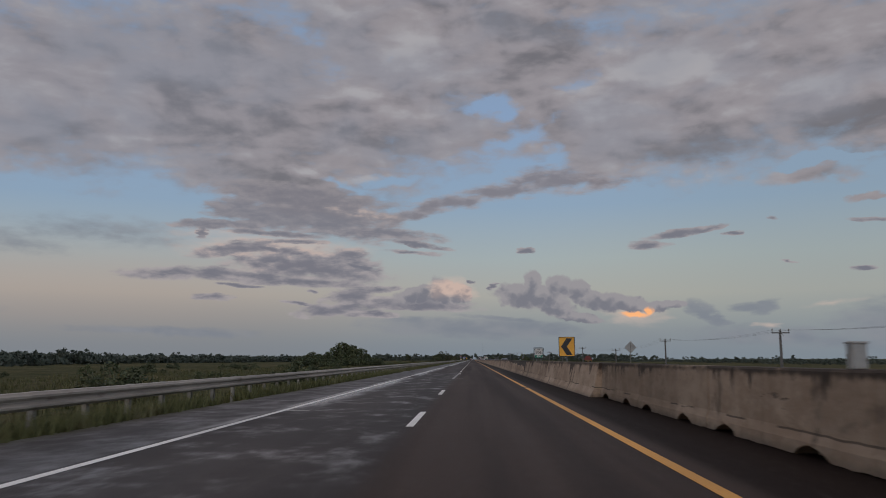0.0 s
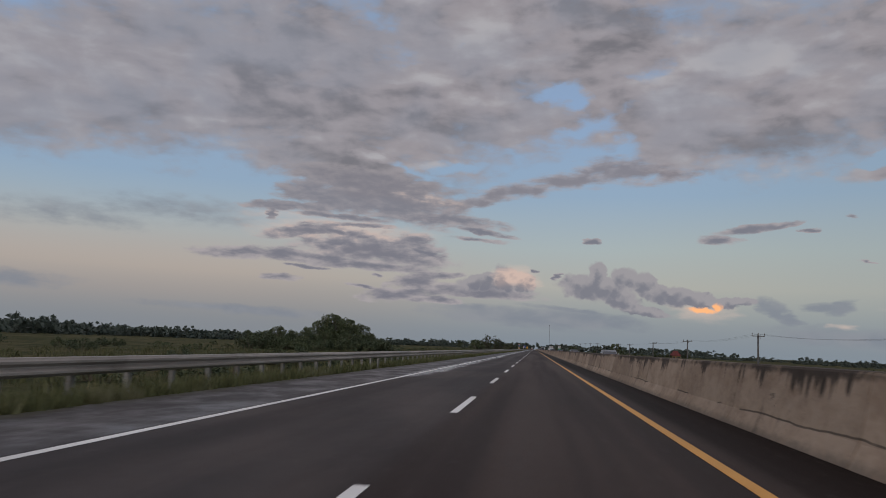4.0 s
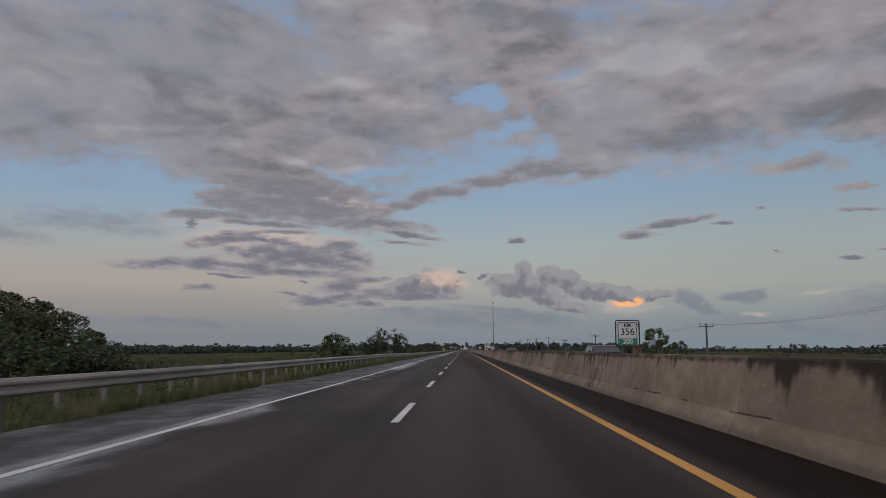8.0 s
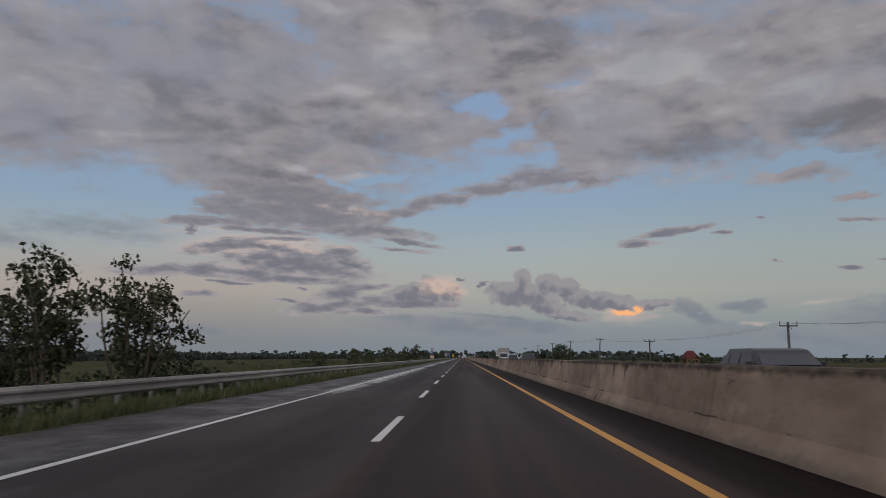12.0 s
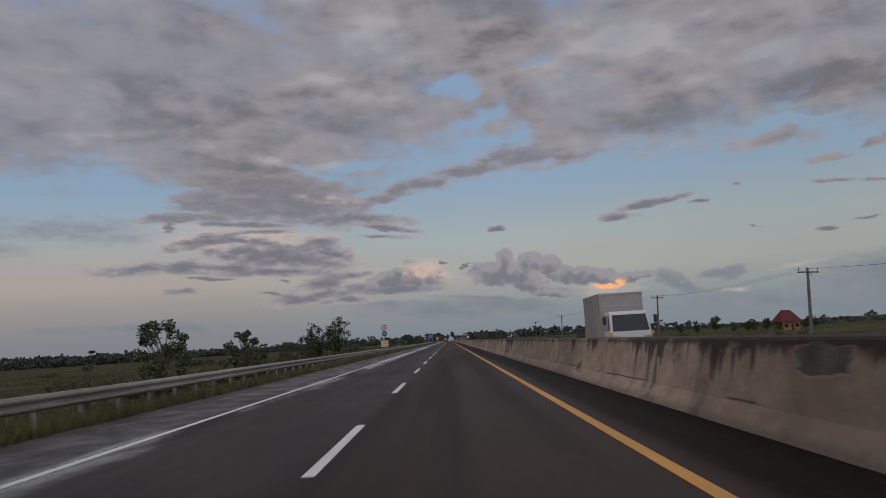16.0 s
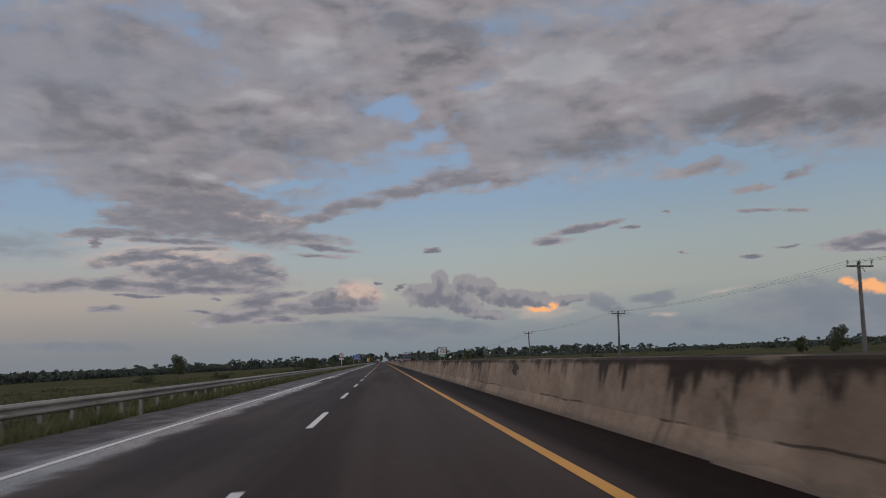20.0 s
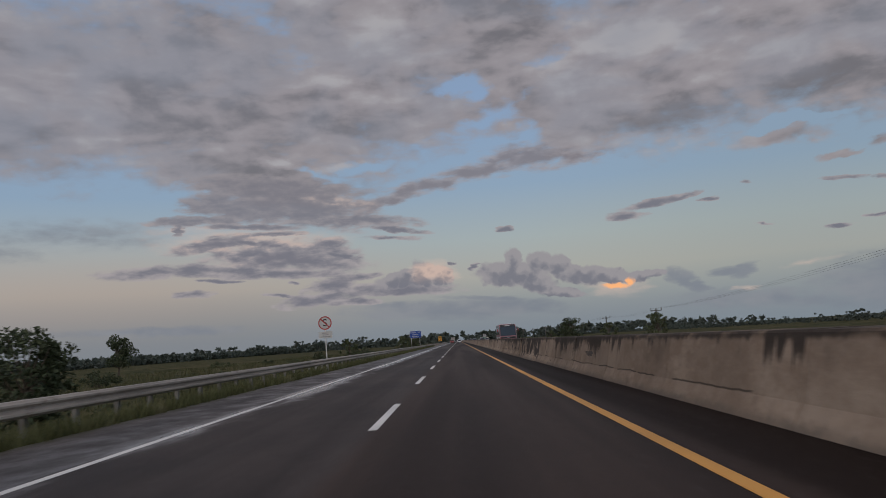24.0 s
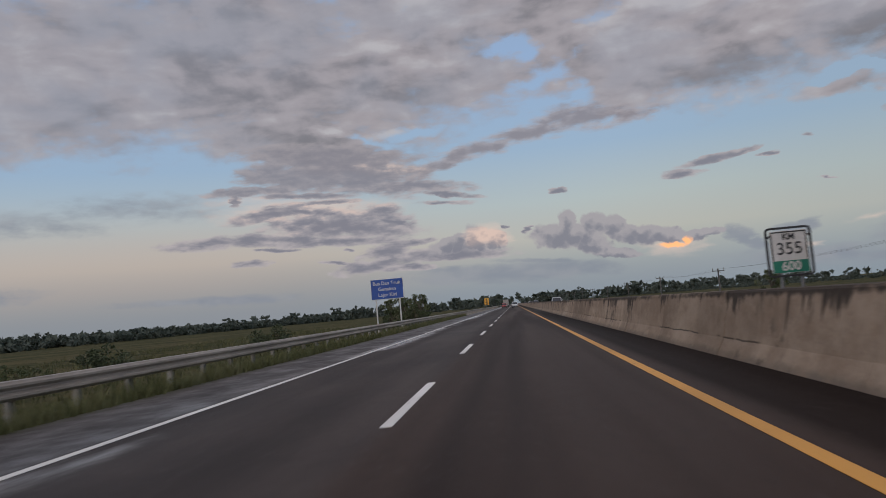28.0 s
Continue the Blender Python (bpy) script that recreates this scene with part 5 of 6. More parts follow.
stub = thing("marker_stub", "small pale concrete marker stub on the barrier", "marker", (4.36, 5.9, 1.115))
part("block", box(0.17, 0.17, 0.30, (0, 0, 0.15), 0.015), SIGN_BACK, stub)
part("cap", box(0.20, 0.20, 0.03, (0, 0, 0.31), 0.008), SIGN_BACK, stub)


# ---- damage on the barrier's face ----
def spall(y, z, wide, high, seed, deep=True):
    """A flat broken patch: ragged lip, dark plate inside coloured as a pit's shade."""
    n = 44
    lip, floor_v = [], []
    for i in range(n):
        a = 2 * math.pi * i / n
        r = 1.0 + 0.55 * noise.noise(Vector((1.6 * math.cos(a), 1.6 * math.sin(a), seed))) + 0.30 * noise.noise(Vector((5 * math.cos(a), 5 * math.sin(a), seed)))
        yy, zz = y + 0.5 * wide * r * math.cos(a), max(0.33, min(1.08, z + 0.5 * high * r * math.sin(a)))
        lip.append((wall_x(zz) - 0.007, yy, zz))
        yy, zz = y + 0.46 * wide * r * math.cos(a), max(0.34, min(1.07, z + 0.44 * high * r * math.sin(a)))
        floor_v.append((wall_x(zz) - 0.004, yy, zz))
    rim = mesh_from("broken_lip", lip + floor_v, [(i, (i + 1) % n, n + (i + 1) % n, n + i) for i in range(n)])
    attach("broken_lip", rim, CONCRETE, barrier)
    attach("hollow", mesh_from("hollow", floor_v, [tuple(range(n))]), BROKEN_SHADE, barrier, "flat dark plate painted as a broken pit")


spall(341.3, 0.74, 2.3, 0.30, 1.0)
spall(464.2, 0.78, 1.1, 0.34, 2.0)
spall(480.9, 0.91, 1.5, 0.34, 3.0)
spall(617.5, 0.86, 1.2, 0.34, 6.0)
spall(308.0, 0.72, 0.6, 0.22, 8.0)
spall(740.0, 0.62, 1.4, 0.20, 11.0)

# ---- plants ----
RNG = np.random.default_rng(7)


def leaf_quads(centres, radius, per, size, flat=0.8, rng=RNG):
    """Many small leaves round each centre, facing all ways; the corners as an array (n, 4, 3)."""
    c = np.repeat(np.asarray(centres, float), per, axis=0)
    n = len(c)
    d = rng.normal(size=(n, 3))
    d /= np.linalg.norm(d, axis=1)[:, None]
    r = np.repeat(np.broadcast_to(np.asarray(radius, float), (len(centres),)), per)
    p = c + d * (r * rng.uniform(0.35, 1.0, n) ** 0.6)[:, None] * np.array([1, 1, flat])
    u = rng.normal(size=(n, 3)) + d * 0.8
    u /= np.linalg.norm(u, axis=1)[:, None]
    w = np.cross(u, rng.normal(size=(n, 3)))
    w /= np.linalg.norm(w, axis=1)[:, None]
    s = size * rng.uniform(0.6, 1.3, n)[:, None]
    return np.stack([p - u * s, p + w * s * 0.5, p + u * s, p - w * s * 0.5], axis=1)


def limb_mesh(bm, a, b, r0, r1, bend=0.15):
    a, b = Vector(a), Vector(b)
    side = Vector((random.uniform(-1, 1), random.uniform(-1, 1), 0)) * bend * (b - a).length
    rings = []
    for i in range(5):
        k = i / 4
        p = a.lerp(b, k) + side * math.sin(math.pi * k) * 0.5
        r = r0 + (r1 - r0) * k
        rings.append([bm.verts.new((p.x + r * math.cos(j * math.pi / 3), p.y + r * math.sin(j * math.pi / 3), p.z)) for j in range(6)])
    for q, s in zip(rings[:-1], rings[1:]):
        for j in range(6):
            bm.faces.new((q[j], q[(j + 1) % 6], s[(j + 1) % 6], s[j]))
    bm.faces.new(rings[0][::-1]), bm.faces.new(rings[-1])


def make_tree(name, label, height, spread, clumps, per, leaf, gap, seed, low=0.3, skirt=0, material=None):
    """A tapered trunk, limbs out to each clump of leaves, and an uneven crown with gaps."""
    random.seed(seed)
    rng = np.random.default_rng(seed)
    root = thing(name, label, "tree")
    trunk = bmesh.new()
    lean = Vector((random.uniform(-0.06, 0.06) * height, random.uniform(-0.06, 0.06) * height, 0))
    top = lean + Vector((0, 0, height * 0.72))
    limb_mesh(trunk, (0, 0, -0.2), top, 0.028 * height, 0.008 * height, 0.05)
    part("trunk", trunk, BARK, root)
    limbs = bmesh.new()
    centres, radii = [], []
    for i in range(clumps):
        k = low + (1 - low) * (i + random.random()) / clumps
        a = random.uniform(0, 2 * math.pi)
        reach = spread * (0.35 + 0.65 * math.sin(math.pi * min(1, (k - low) / (1 - low) * 0.85 + 0.12))) * random.uniform(0.35, 1.0)
        c = Vector((reach * math.cos(a), reach * math.sin(a), height * k * random.uniform(0.92, 1.05))) + lean * k
        base = lean * (k * 0.6) + Vector((0, 0, height * max(0.12, k * 0.62 - 0.05)))
        limb_mesh(limbs, base, c, 0.010 * height, 0.003 * height)
        centres.append(c[:])
        radii.append(gap * random.uniform(0.6, 1.25))
    part("branching", limbs, BARK, root)
    q = leaf_quads(centres, radii, per, leaf, 0.8, rng)
    crown = attach("crown", quads_mesh("crown", q), material or LEAF, root)
    if skirt:
        low_c = [(random.uniform(-1, 1) * spread * 1.2, random.uniform(-1, 1) * spread * 1.2, random.uniform(0.1, 0.28) * height) for _ in range(skirt)]
        attach("undergrowth", quads_mesh("undergrowth", leaf_quads(low_c, gap * 1.3, per, leaf, 0.9, rng)), LEAF_DARK, root)
    return root


def make_bush(label, height, spread, clumps, per, leaf, seed, material):
    random.seed(seed)
    rng = np.random.default_rng(seed)
    root = thing("bush", label, "bush")
    stems = bmesh.new()
    centres, radii = [], []
    for i in range(clumps):
        a, r = random.uniform(0, 2 * math.pi), spread * math.sqrt(random.random())
        c = (r * math.cos(a), r * math.sin(a), height * random.uniform(0.15, 1.0) * (1 - 0.45 * r / spread))
        limb_mesh(stems, (c[0] * 0.3, c[1] * 0.3, -0.15), c, 0.03, 0.012)
        centres.append(c)
        radii.append(random.uniform(0.35, 0.7) * height * 0.45)
    part("stem", stems, BARK, root)
    attach("leaves", quads_mesh("leaves", leaf_quads(centres, radii, per, leaf, 0.8, rng)), material, root)
    return root


def plant(proto, x, y, size=1.0, turn=None, high=1.0):
    m = pose(x, y, ground_level(x, y) - 0.02, 0, 0, random.uniform(0, 360) if turn is None else turn)
    c = copy_thing(proto, m)
    c.matrix_basis = m @ Matrix.Diagonal((size, size, size * high, 1))
    return c


def make_stemmed(label, height, spread, stems, seed):
    """Upright stems from one base, each with tufts of large hanging leaves, over a skirt of undergrowth."""
    random.seed(seed)
    rng = np.random.default_rng(seed)
    root = thing("tree", label, "tree")
    blocks = []
    for i in range(stems):
        bm = bmesh.new()
        a = 2 * math.pi * (i + random.random() * 0.6) / stems
        r = spread * random.uniform(0.25, 1.0)
        h = height * (1.0 - 0.28 * r / spread) * random.uniform(0.85, 1.02)
        tip = Vector((r * math.cos(a), r * math.sin(a), h))
        limb_mesh(bm, (0.12 * math.cos(a), 0.12 * math.sin(a), -0.2), tip, 0.012 * height, 0.003 * height, 0.10)
        part("stem", bm, BARK, root)
        for k in range(6):
            f = 0.42 + 0.60 * (k + random.random()) / 6
            c = Vector((tip.x * f, tip.y * f, tip.z * f)) + Vector((random.gauss(0, 0.30), random.gauss(0, 0.30), random.gauss(0, 0.12)))
            n = 64
            p = np.array(c[:]) + rng.normal(0, 1, (n, 3)) * np.array([0.18, 0.18, 0.16])
            d = rng.normal(0, 0.7, (n, 3)) + np.array([0, 0, -0.55])
            d /= np.linalg.norm(d, axis=1)[:, None]
            w = np.cross(d, rng.normal(size=(n, 3)))
            w /= np.linalg.norm(w, axis=1)[:, None]
            s = 0.095 * rng.uniform(0.6, 1.3, n)[:, None]
            blocks.append(np.stack([p - d * s, p + w * s * 0.55, p + d * s, p - w * s * 0.55], axis=1))
    attach("crown", quads_mesh("crown", np.concatenate(blocks)), LEAF_BROAD, root)
    low = [(random.uniform(-1, 1) * spread * 1.3, random.uniform(-1, 1) * spread * 1.1, random.uniform(0.03, 0.20) * height) for _ in range(20)]
    attach("undergrowth", quads_mesh("undergrowth", leaf_quads(low, 0.55, 60, 0.11, 0.9, rng)), LEAF, root)
    return root


TREES = [
    make_tree("tree", "slim broad-leaved tree with an open ragged crown", 5.6, 2.3, 34, 62, 0.15, 0.50, 11, 0.26, 20),
    make_tree("tree", "young broad-leaved tree with tufted upright branches", 5.0, 1.8, 27, 60, 0.15, 0.45, 12, 0.30, 18),
    make_tree("tree", "spreading dark green tree with a dense crown", 6.0, 3.0, 44, 90, 0.17, 0.85, 13, 0.25, 10, LEAF_DARK),
    make_tree("tree", "small round tree with a thick dark crown", 4.6, 1.8, 34, 80, 0.15, 0.72, 14, 0.30, 0, LEAF_DARK),
    make_tree("tree", "wide green thicket tree leafy down to the ground", 6.0, 2.9, 56, 85, 0.17, 0.80, 15, 0.12, 14),
]
BUSHES = [
    make_bush("low spreading green bush in rough grass", 1.7, 1.6, 16, 60, 0.11, 21, LEAF),
    make_bush("dark dense bush in rough grass", 2.4, 1.8, 22, 60, 0.13, 22, LEAF_DARK),
    make_bush("wide scrubby thicket of green shrubs", 1.3, 2.6, 24, 50, 0.11, 23, LEAF),
]
BROAD = [
    make_stemmed("broad-leaved tree of upright stems with large hanging leaves", 5.6, 2.0, 8, 25),
    make_stemmed("tufted broad-leaved tree with gaps between its stems", 5.2, 1.7, 6, 26),
]
protos = TREES + BUSHES + BROAD
random.seed(5)
# single trees beside the carriageway
for i, x, y, s in ((4, -14.7, 325.4, 0.68), (1, -13.0, 585.4, 0.62), (0, -16.5, 566.0, 0.5), (1, -19.0, 553.0, 0.55), (3, -71.8, 884.0, 1.7),
                   (2, -12.8, 739.2, 0.55), (1, -13.1, 812.0, 0.66), (0, -12.2, 939.2, 0.8), (1, -13.5, 944.0, 0.85), (0, -14.8, 932.0, 0.75), (1, -13.0, 951.0, 0.8), (0, -17.0, 960.0, 0.9), (1, -18.0, 545.0, 0.55),
                   (1, -13.4, 470.0, 0.45), (0, -13.6, 541.0, 0.55), (1, -12.6, 522.0, 0.72), (0, -15.0, 515.0, 0.8), (1, -17.0, 494.0, 0.78), (0, -18.5, 489.0, 0.6),
                   (0, 20.0, 317.6, 0.78), (1, 21.5, 314.0, 0.65), (2, 17.8, 496.6, 0.62), (0, 19.5, 503.0, 0.68), (2, 21.2, 864.3, 0.84), (1, 21.8, 832.6, 0.74), (1, 22.0, 906.0, 0.7), (0, 22.9, 808.2, 0.76), (3, 24.0, 352.0, 0.7), (1, 23.0, 430.0, 0.6)):
    plant(TREES[i], x, y, s)
for i, x, y, s in ((0, -12.5, 382.0, 1.16), (1, -15.2, 381.0, 1.34), (0, -17.4, 382.6, 1.0), (1, -12.5, 562.0, 1.16), (1, -14.8, 563.2, 1.08), (1, -12.2, 420.0, 0.55)):
    plant(BROAD[i], x, y, s)
for x, y, s in ((-11.8, 384.5, 1.0), (-18.5, 383.0, 1.1), (-11.3, 386.5, 0.8), (-15.6, 564.5, 0.8), (-16.8, 566.5, 0.7)):
    plant(BUSHES[1], x, y, s)
# the thicket of trees out on the field: places and heights of the tops
for x, y, top in ((-53, 322, 9.7), (-50.5, 323, 9.0), (-55.8, 320, 8.6), (-48, 321, 7.6), (-45.6, 323.5, 7.7), (-43.6, 326, 5.2), (-57.5, 316, 6.8), (-60, 311, 6.0), (-62.6, 305, 6.6), (-64, 302, 5.2), (-59, 305, 4.8), (-52, 312, 5.6), (-47, 314, 5.0), (-66, 298, 4.6), (-55, 308, 4.6)):
    plant(TREES[4 if top > 4.9 else 2], x, y, top * (0.92 if x > -57 else 0.8) / 6.0, high=random.uniform(0.96, 1.04))
for i in range(60):
    k = random.random()
    plant(BUSHES[i % 3], -38 - 26 * k + random.uniform(-3, 3), 322 - 26 * k + random.uniform(-8, 4), random.uniform(1.1, 2.0))
# scrub over the field
for i in range(150):
    x = -12.5 - 95 * random.random() ** 1.6
    y = random.uniform(10, 440) if i < 110 else random.uniform(440, 980)
    plant(random.choice(BUSHES), x, y, random.uniform(0.45, 1.15), high=random.uniform(0.7, 1.1))
for i in range(45):
    plant(random.choice(BUSHES), random.uniform(19, 70), random.uniform(20, 1000), random.uniform(0.5, 1.0))
plant(BUSHES[1], -31, 894.7, 1.0)
plant(TREES[3], 92.5, 750.0, 1.15)
for x, y, s in ((88.5, 722.0, 0.62), (91.0, 716.0, 0.74), (93.5, 719.0, 0.66), (96.0, 715.0, 0.80), (98.0, 712.0, 0.60), (106.5, 712.0, 0.62), (109.0, 715.0, 0.8), (112.0, 718.0, 0.6), (80.0, 731.0, 0.6), (76.0, 735.0, 0.7)):
    plant(TREES[3], x, y, s)
for p in protos:
    for o in (p, *p.children_recursive):
        bpy.data.objects.remove(o)


def tufts(name, label, n, x_of, y0, y1, height, width, blades, material, seed):
    """Grass in tufts of narrow bent blades, as one mesh."""
    rng = np.random.default_rng(seed)
    x, y = x_of(rng, n), rng.uniform(y0, y1, n)
    keep = np.array([noise.noise(Vector((a * 0.25, b * 0.12, seed))) > -0.28 for a, b in zip(x, y)])
    x, y = x[keep], y[keep]
    z = np.array([ground_level(a, b) for a, b in zip(x, y)])
    n = len(x)
    root = np.repeat(np.stack([x, y, z - 0.02], 1), blades, 0) + np.c_[rng.normal(0, width * 1.2, (n * blades, 2)), np.zeros(n * blades)]
    h = np.repeat(height * rng.uniform(0.45, 1.25, n), blades) * rng.uniform(0.6, 1.1, n * blades)
    a = rng.uniform(0, 2 * np.pi, n * blades)
    side = np.stack([np.cos(a), np.sin(a), np.zeros_like(a)], 1) * (width * 0.5)
    tip = root + np.stack([rng.normal(0, 0.28, len(h)) * h, rng.normal(0, 0.28, len(h)) * h, h], 1)
    q = np.stack([root - side, root + side, tip + side * 0.25, tip - side * 0.25], 1)
    me = quads_mesh(name, q)
    me.materials.append(material)
    return tagged(new(name, me), label, "grass", kind="stuff")


tufts("verge_grass", "uneven green and dry verge grass beside the guard rail", 85000, lambda r, n: -7.30 - np.abs(r.normal(0, 1.0, n)), -10, 960, 0.36, 0.035, 5, GRASS, 3)
tufts("field_grass", "rough tall grass over the lowland field", 36000, lambda r, n: -9.0 - 60 * r.random(n) ** 1.9, -10, 1050, 0.55, 0.09, 5, REED, 4)
tufts("median_side_grass", "rough grass beyond the opposite carriageway", 9000, lambda r, n: 15.8 + 30 * r.random(n) ** 1.8, -10, 1050, 0.5, 0.09, 4, REED, 5)


def far_woods(name, label, spots, seed, size):
    """A far belt of trees and scrub: low bushy heaps down to the ground, with taller crowns on stems among them."""
    rng = np.random.default_rng(seed)
    blocks = []
    for x, y, h, tall in spots:
        z0 = -1.7
        if tall:
            k = int(rng.integers(5, 9))
            c = np.stack([x + rng.normal(0, 0.20 * h, k), y + rng.normal(0, 0.20 * h, k), z0 + h * rng.uniform(0.45, 0.95, k)], 1)
            r = h * rng.uniform(0.12, 0.20, k)
            blocks.append(leaf_quads(c, 0.7 * r, 8, 0.12 * h, 0.6, rng))
            blocks.append(leaf_quads(c, r, 40, 0.48 * size * h, 0.7, rng))
            blocks.append(np.array([[[x - 0.02 * h, y, z0], [x + 0.02 * h, y, z0], [x + 0.012 * h, y, z0 + 0.7 * h], [x - 0.012 * h, y, z0 + 0.7 * h]]]))
        else:
            k = int(rng.integers(4, 7))
            c = np.stack([x + rng.normal(0, 0.6 * h, k), y + rng.normal(0, 0.6 * h, k), z0 + h * rng.uniform(0.15, 0.82, k)], 1)
            r = h * rng.uniform(0.22, 0.40, k)
            blocks.append(leaf_quads(c, 0.75 * r, 9, 0.26 * h, 0.6, rng))
            blocks.append(leaf_quads(c, r, 34, 0.52 * size * h, 0.7, rng))
    me = quads_mesh(name, np.concatenate(blocks))
    me.materials.append(HAZED_LEAF)
    return tagged(new(name, me), label, "woods", kind="stuff")


def belt(n, x_of, y0, y1, low, high, share):
    """Places and heights of a belt: mostly scrub, with crowns gathered in groups."""
    spots = []
    for i in range(n):
        y = random.uniform(y0, y1)
        tall = random.random() < share * (1.6 if noise.noise(Vector((y * 0.02, n, 0))) > 0.05 else 0.35)
        spots.append((x_of(y), y, random.uniform(*high) if tall else random.uniform(*low), tall))
    return spots


random.seed(9)
left_spots = belt(2000, lambda y: -250 - 70 * noise.noise(Vector((y * 0.004, 1, 0))) - random.uniform(0, 80), -50, 2600, (6.6, 8.4), (8.4, 10.2), 0.10)
right_spots = belt(1800, lambda y: 170 + 50 * noise.noise(Vector((y * 0.006, 5, 0))) + random.uniform(0, 70), -50, 2600, (2.0, 3.2), (3.6, 5.2), 0.10)
end_spots = []
for i in range(420):
    a = random.uniform(-1, 1)
    x = 420 * a * abs(a) ** 0.5
    if not -12 < x < 20:
        end_spots.append((x, 1750 + random.uniform(0, 500), random.uniform(8, 17), random.random() < 0.4))
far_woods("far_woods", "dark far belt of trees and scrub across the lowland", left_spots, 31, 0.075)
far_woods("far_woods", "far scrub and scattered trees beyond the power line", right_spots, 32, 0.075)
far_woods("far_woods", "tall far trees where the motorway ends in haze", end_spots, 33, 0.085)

# ---- vehicles ----
CAR_PAINTS = {
    "white": surface("white_car_paint", (0.55, 0.55, 0.55), (0.62, 0.62, 0.61), 1.5, (0.25, 0.35), 0, 0.0, (1, 1, 1), (0.45, 0.43, 0.40)),
    "grey": surface("grey_car_paint", (0.16, 0.17, 0.18), (0.21, 0.22, 0.23), 1.5, (0.25, 0.35), 0.2, 0.0),
    "dark": surface("dark_car_paint", (0.03, 0.032, 0.036), (0.045, 0.046, 0.05), 1.5, (0.25, 0.35), 0.2, 0.0),
    "silver": surface("silver_car_paint", (0.36, 0.37, 0.38), (0.44, 0.45, 0.46), 1.5, (0.25, 0.4), 0.3, 0.0),
    "red": surface("red_car_paint", (0.25, 0.02, 0.02), (0.33, 0.035, 0.03), 1.5, (0.25, 0.35), 0, 0.0),
}
CARGO = surface("weathered_cargo_panel", (0.27, 0.25, 0.225), (0.40, 0.375, 0.34), 1.2, (0.5, 0.75), 0, 0.1, (1, 1, 0.25), (0.20, 0.17, 0.14))
PINK = surface("pink_bus_paint", (0.27, 0.115, 0.13), (0.34, 0.155, 0.17), 1.2, (0.3, 0.4), 0, 0.0)
GLASS = glass_material("dark_window_glass", (0.020, 0.024, 0.03))
RUBBER = surface("tyre_rubber", (0.016, 0.016, 0.017), (0.03, 0.03, 0.03), 6, (0.8, 0.9), 0, 0.2)
RIM = surface("wheel_rim", (0.30, 0.30, 0.31), (0.40, 0.40, 0.41), 5, (0.3, 0.5), 0.6, 0.0)
TRIM = surface("black_trim", (0.02, 0.02, 0.021), (0.03, 0.03, 0.03), 3, (0.5, 0.7), 0, 0.1)
HEADLIGHT = lamp_material("headlight", (1.0, 0.93, 0.80), 1.6)
TAIL = lamp_material("tail_light", (0.75, 0.05, 0.03), 0.7)


def hull(outline, half0, half1, bevel=0.05):
    """A body from a side outline (y, z); half-width half0 at its foot, half1 at its top."""
    bm = bmesh.new()
    zs = [z for _, z in outline]
    lo, hi = min(zs), max(zs)
    sides = []
    for s in (-1, 1):
        sides.append([bm.verts.new((s * (half0 + (half1 - half0) * (z - lo) / (hi - lo)), y, z)) for y, z in outline])
    bm.faces.new(sides[0]), bm.faces.new(sides[1][::-1])
    n = len(outline)
    for i in range(n):
        j = (i + 1) % n
        bm.faces.new((sides[0][i], sides[1][i], sides[1][j], sides[0][j]))
    bmesh.ops.recalc_face_normals(bm, faces=bm.faces[:])
    bmesh.ops.bevel(bm, geom=bm.edges[:], offset=bevel, segments=2, affect="EDGES", profile=0.6)
    return bm


def wheel(parent, x, y, r, w):
    bm = bmesh.new()
    bmesh.ops.create_cone(bm, cap_ends=True, segments=24, radius1=r, radius2=r, depth=w, matrix=Matrix.Rotation(radians(90), 4, "Y"))
    bmesh.ops.bevel(bm, geom=[e for e in bm.edges if len(e.link_faces) == 2 and e.calc_face_angle() > 1], offset=0.03, segments=2, affect="EDGES")
    tyre = part("wheel", bm, RUBBER, parent, at=(x, y, r))
    rim = bmesh.new()
    bmesh.ops.create_cone(rim, cap_ends=True, segments=20, radius1=r * 0.62, radius2=r * 0.55, depth=0.03, matrix=Matrix.Rotation(radians(90), 4, "Y"))
    part("rim", rim, RIM, tyre, at=(math.copysign(w / 2 + 0.005, x), 0, 0))


def pane(points, thick=0.015):
    """A window pane between four corners, given as (x, y, z)."""
    bm = bmesh.new()
    p = [Vector(q) for q in points]
    n = (p[1] - p[0]).cross(p[2] - p[0]).normalized() * thick
    a = [bm.verts.new(q + n) for q in p]
    b = [bm.verts.new(q - n) for q in p]
    bm.faces.new(a), bm.faces.new(b[::-1])
    for i in range(4):
        j = (i + 1) % 4
        bm.faces.new((a[i], b[i], b[j], a[j]))
    bmesh.ops.recalc_face_normals(bm, faces=bm.faces[:])
    return bm


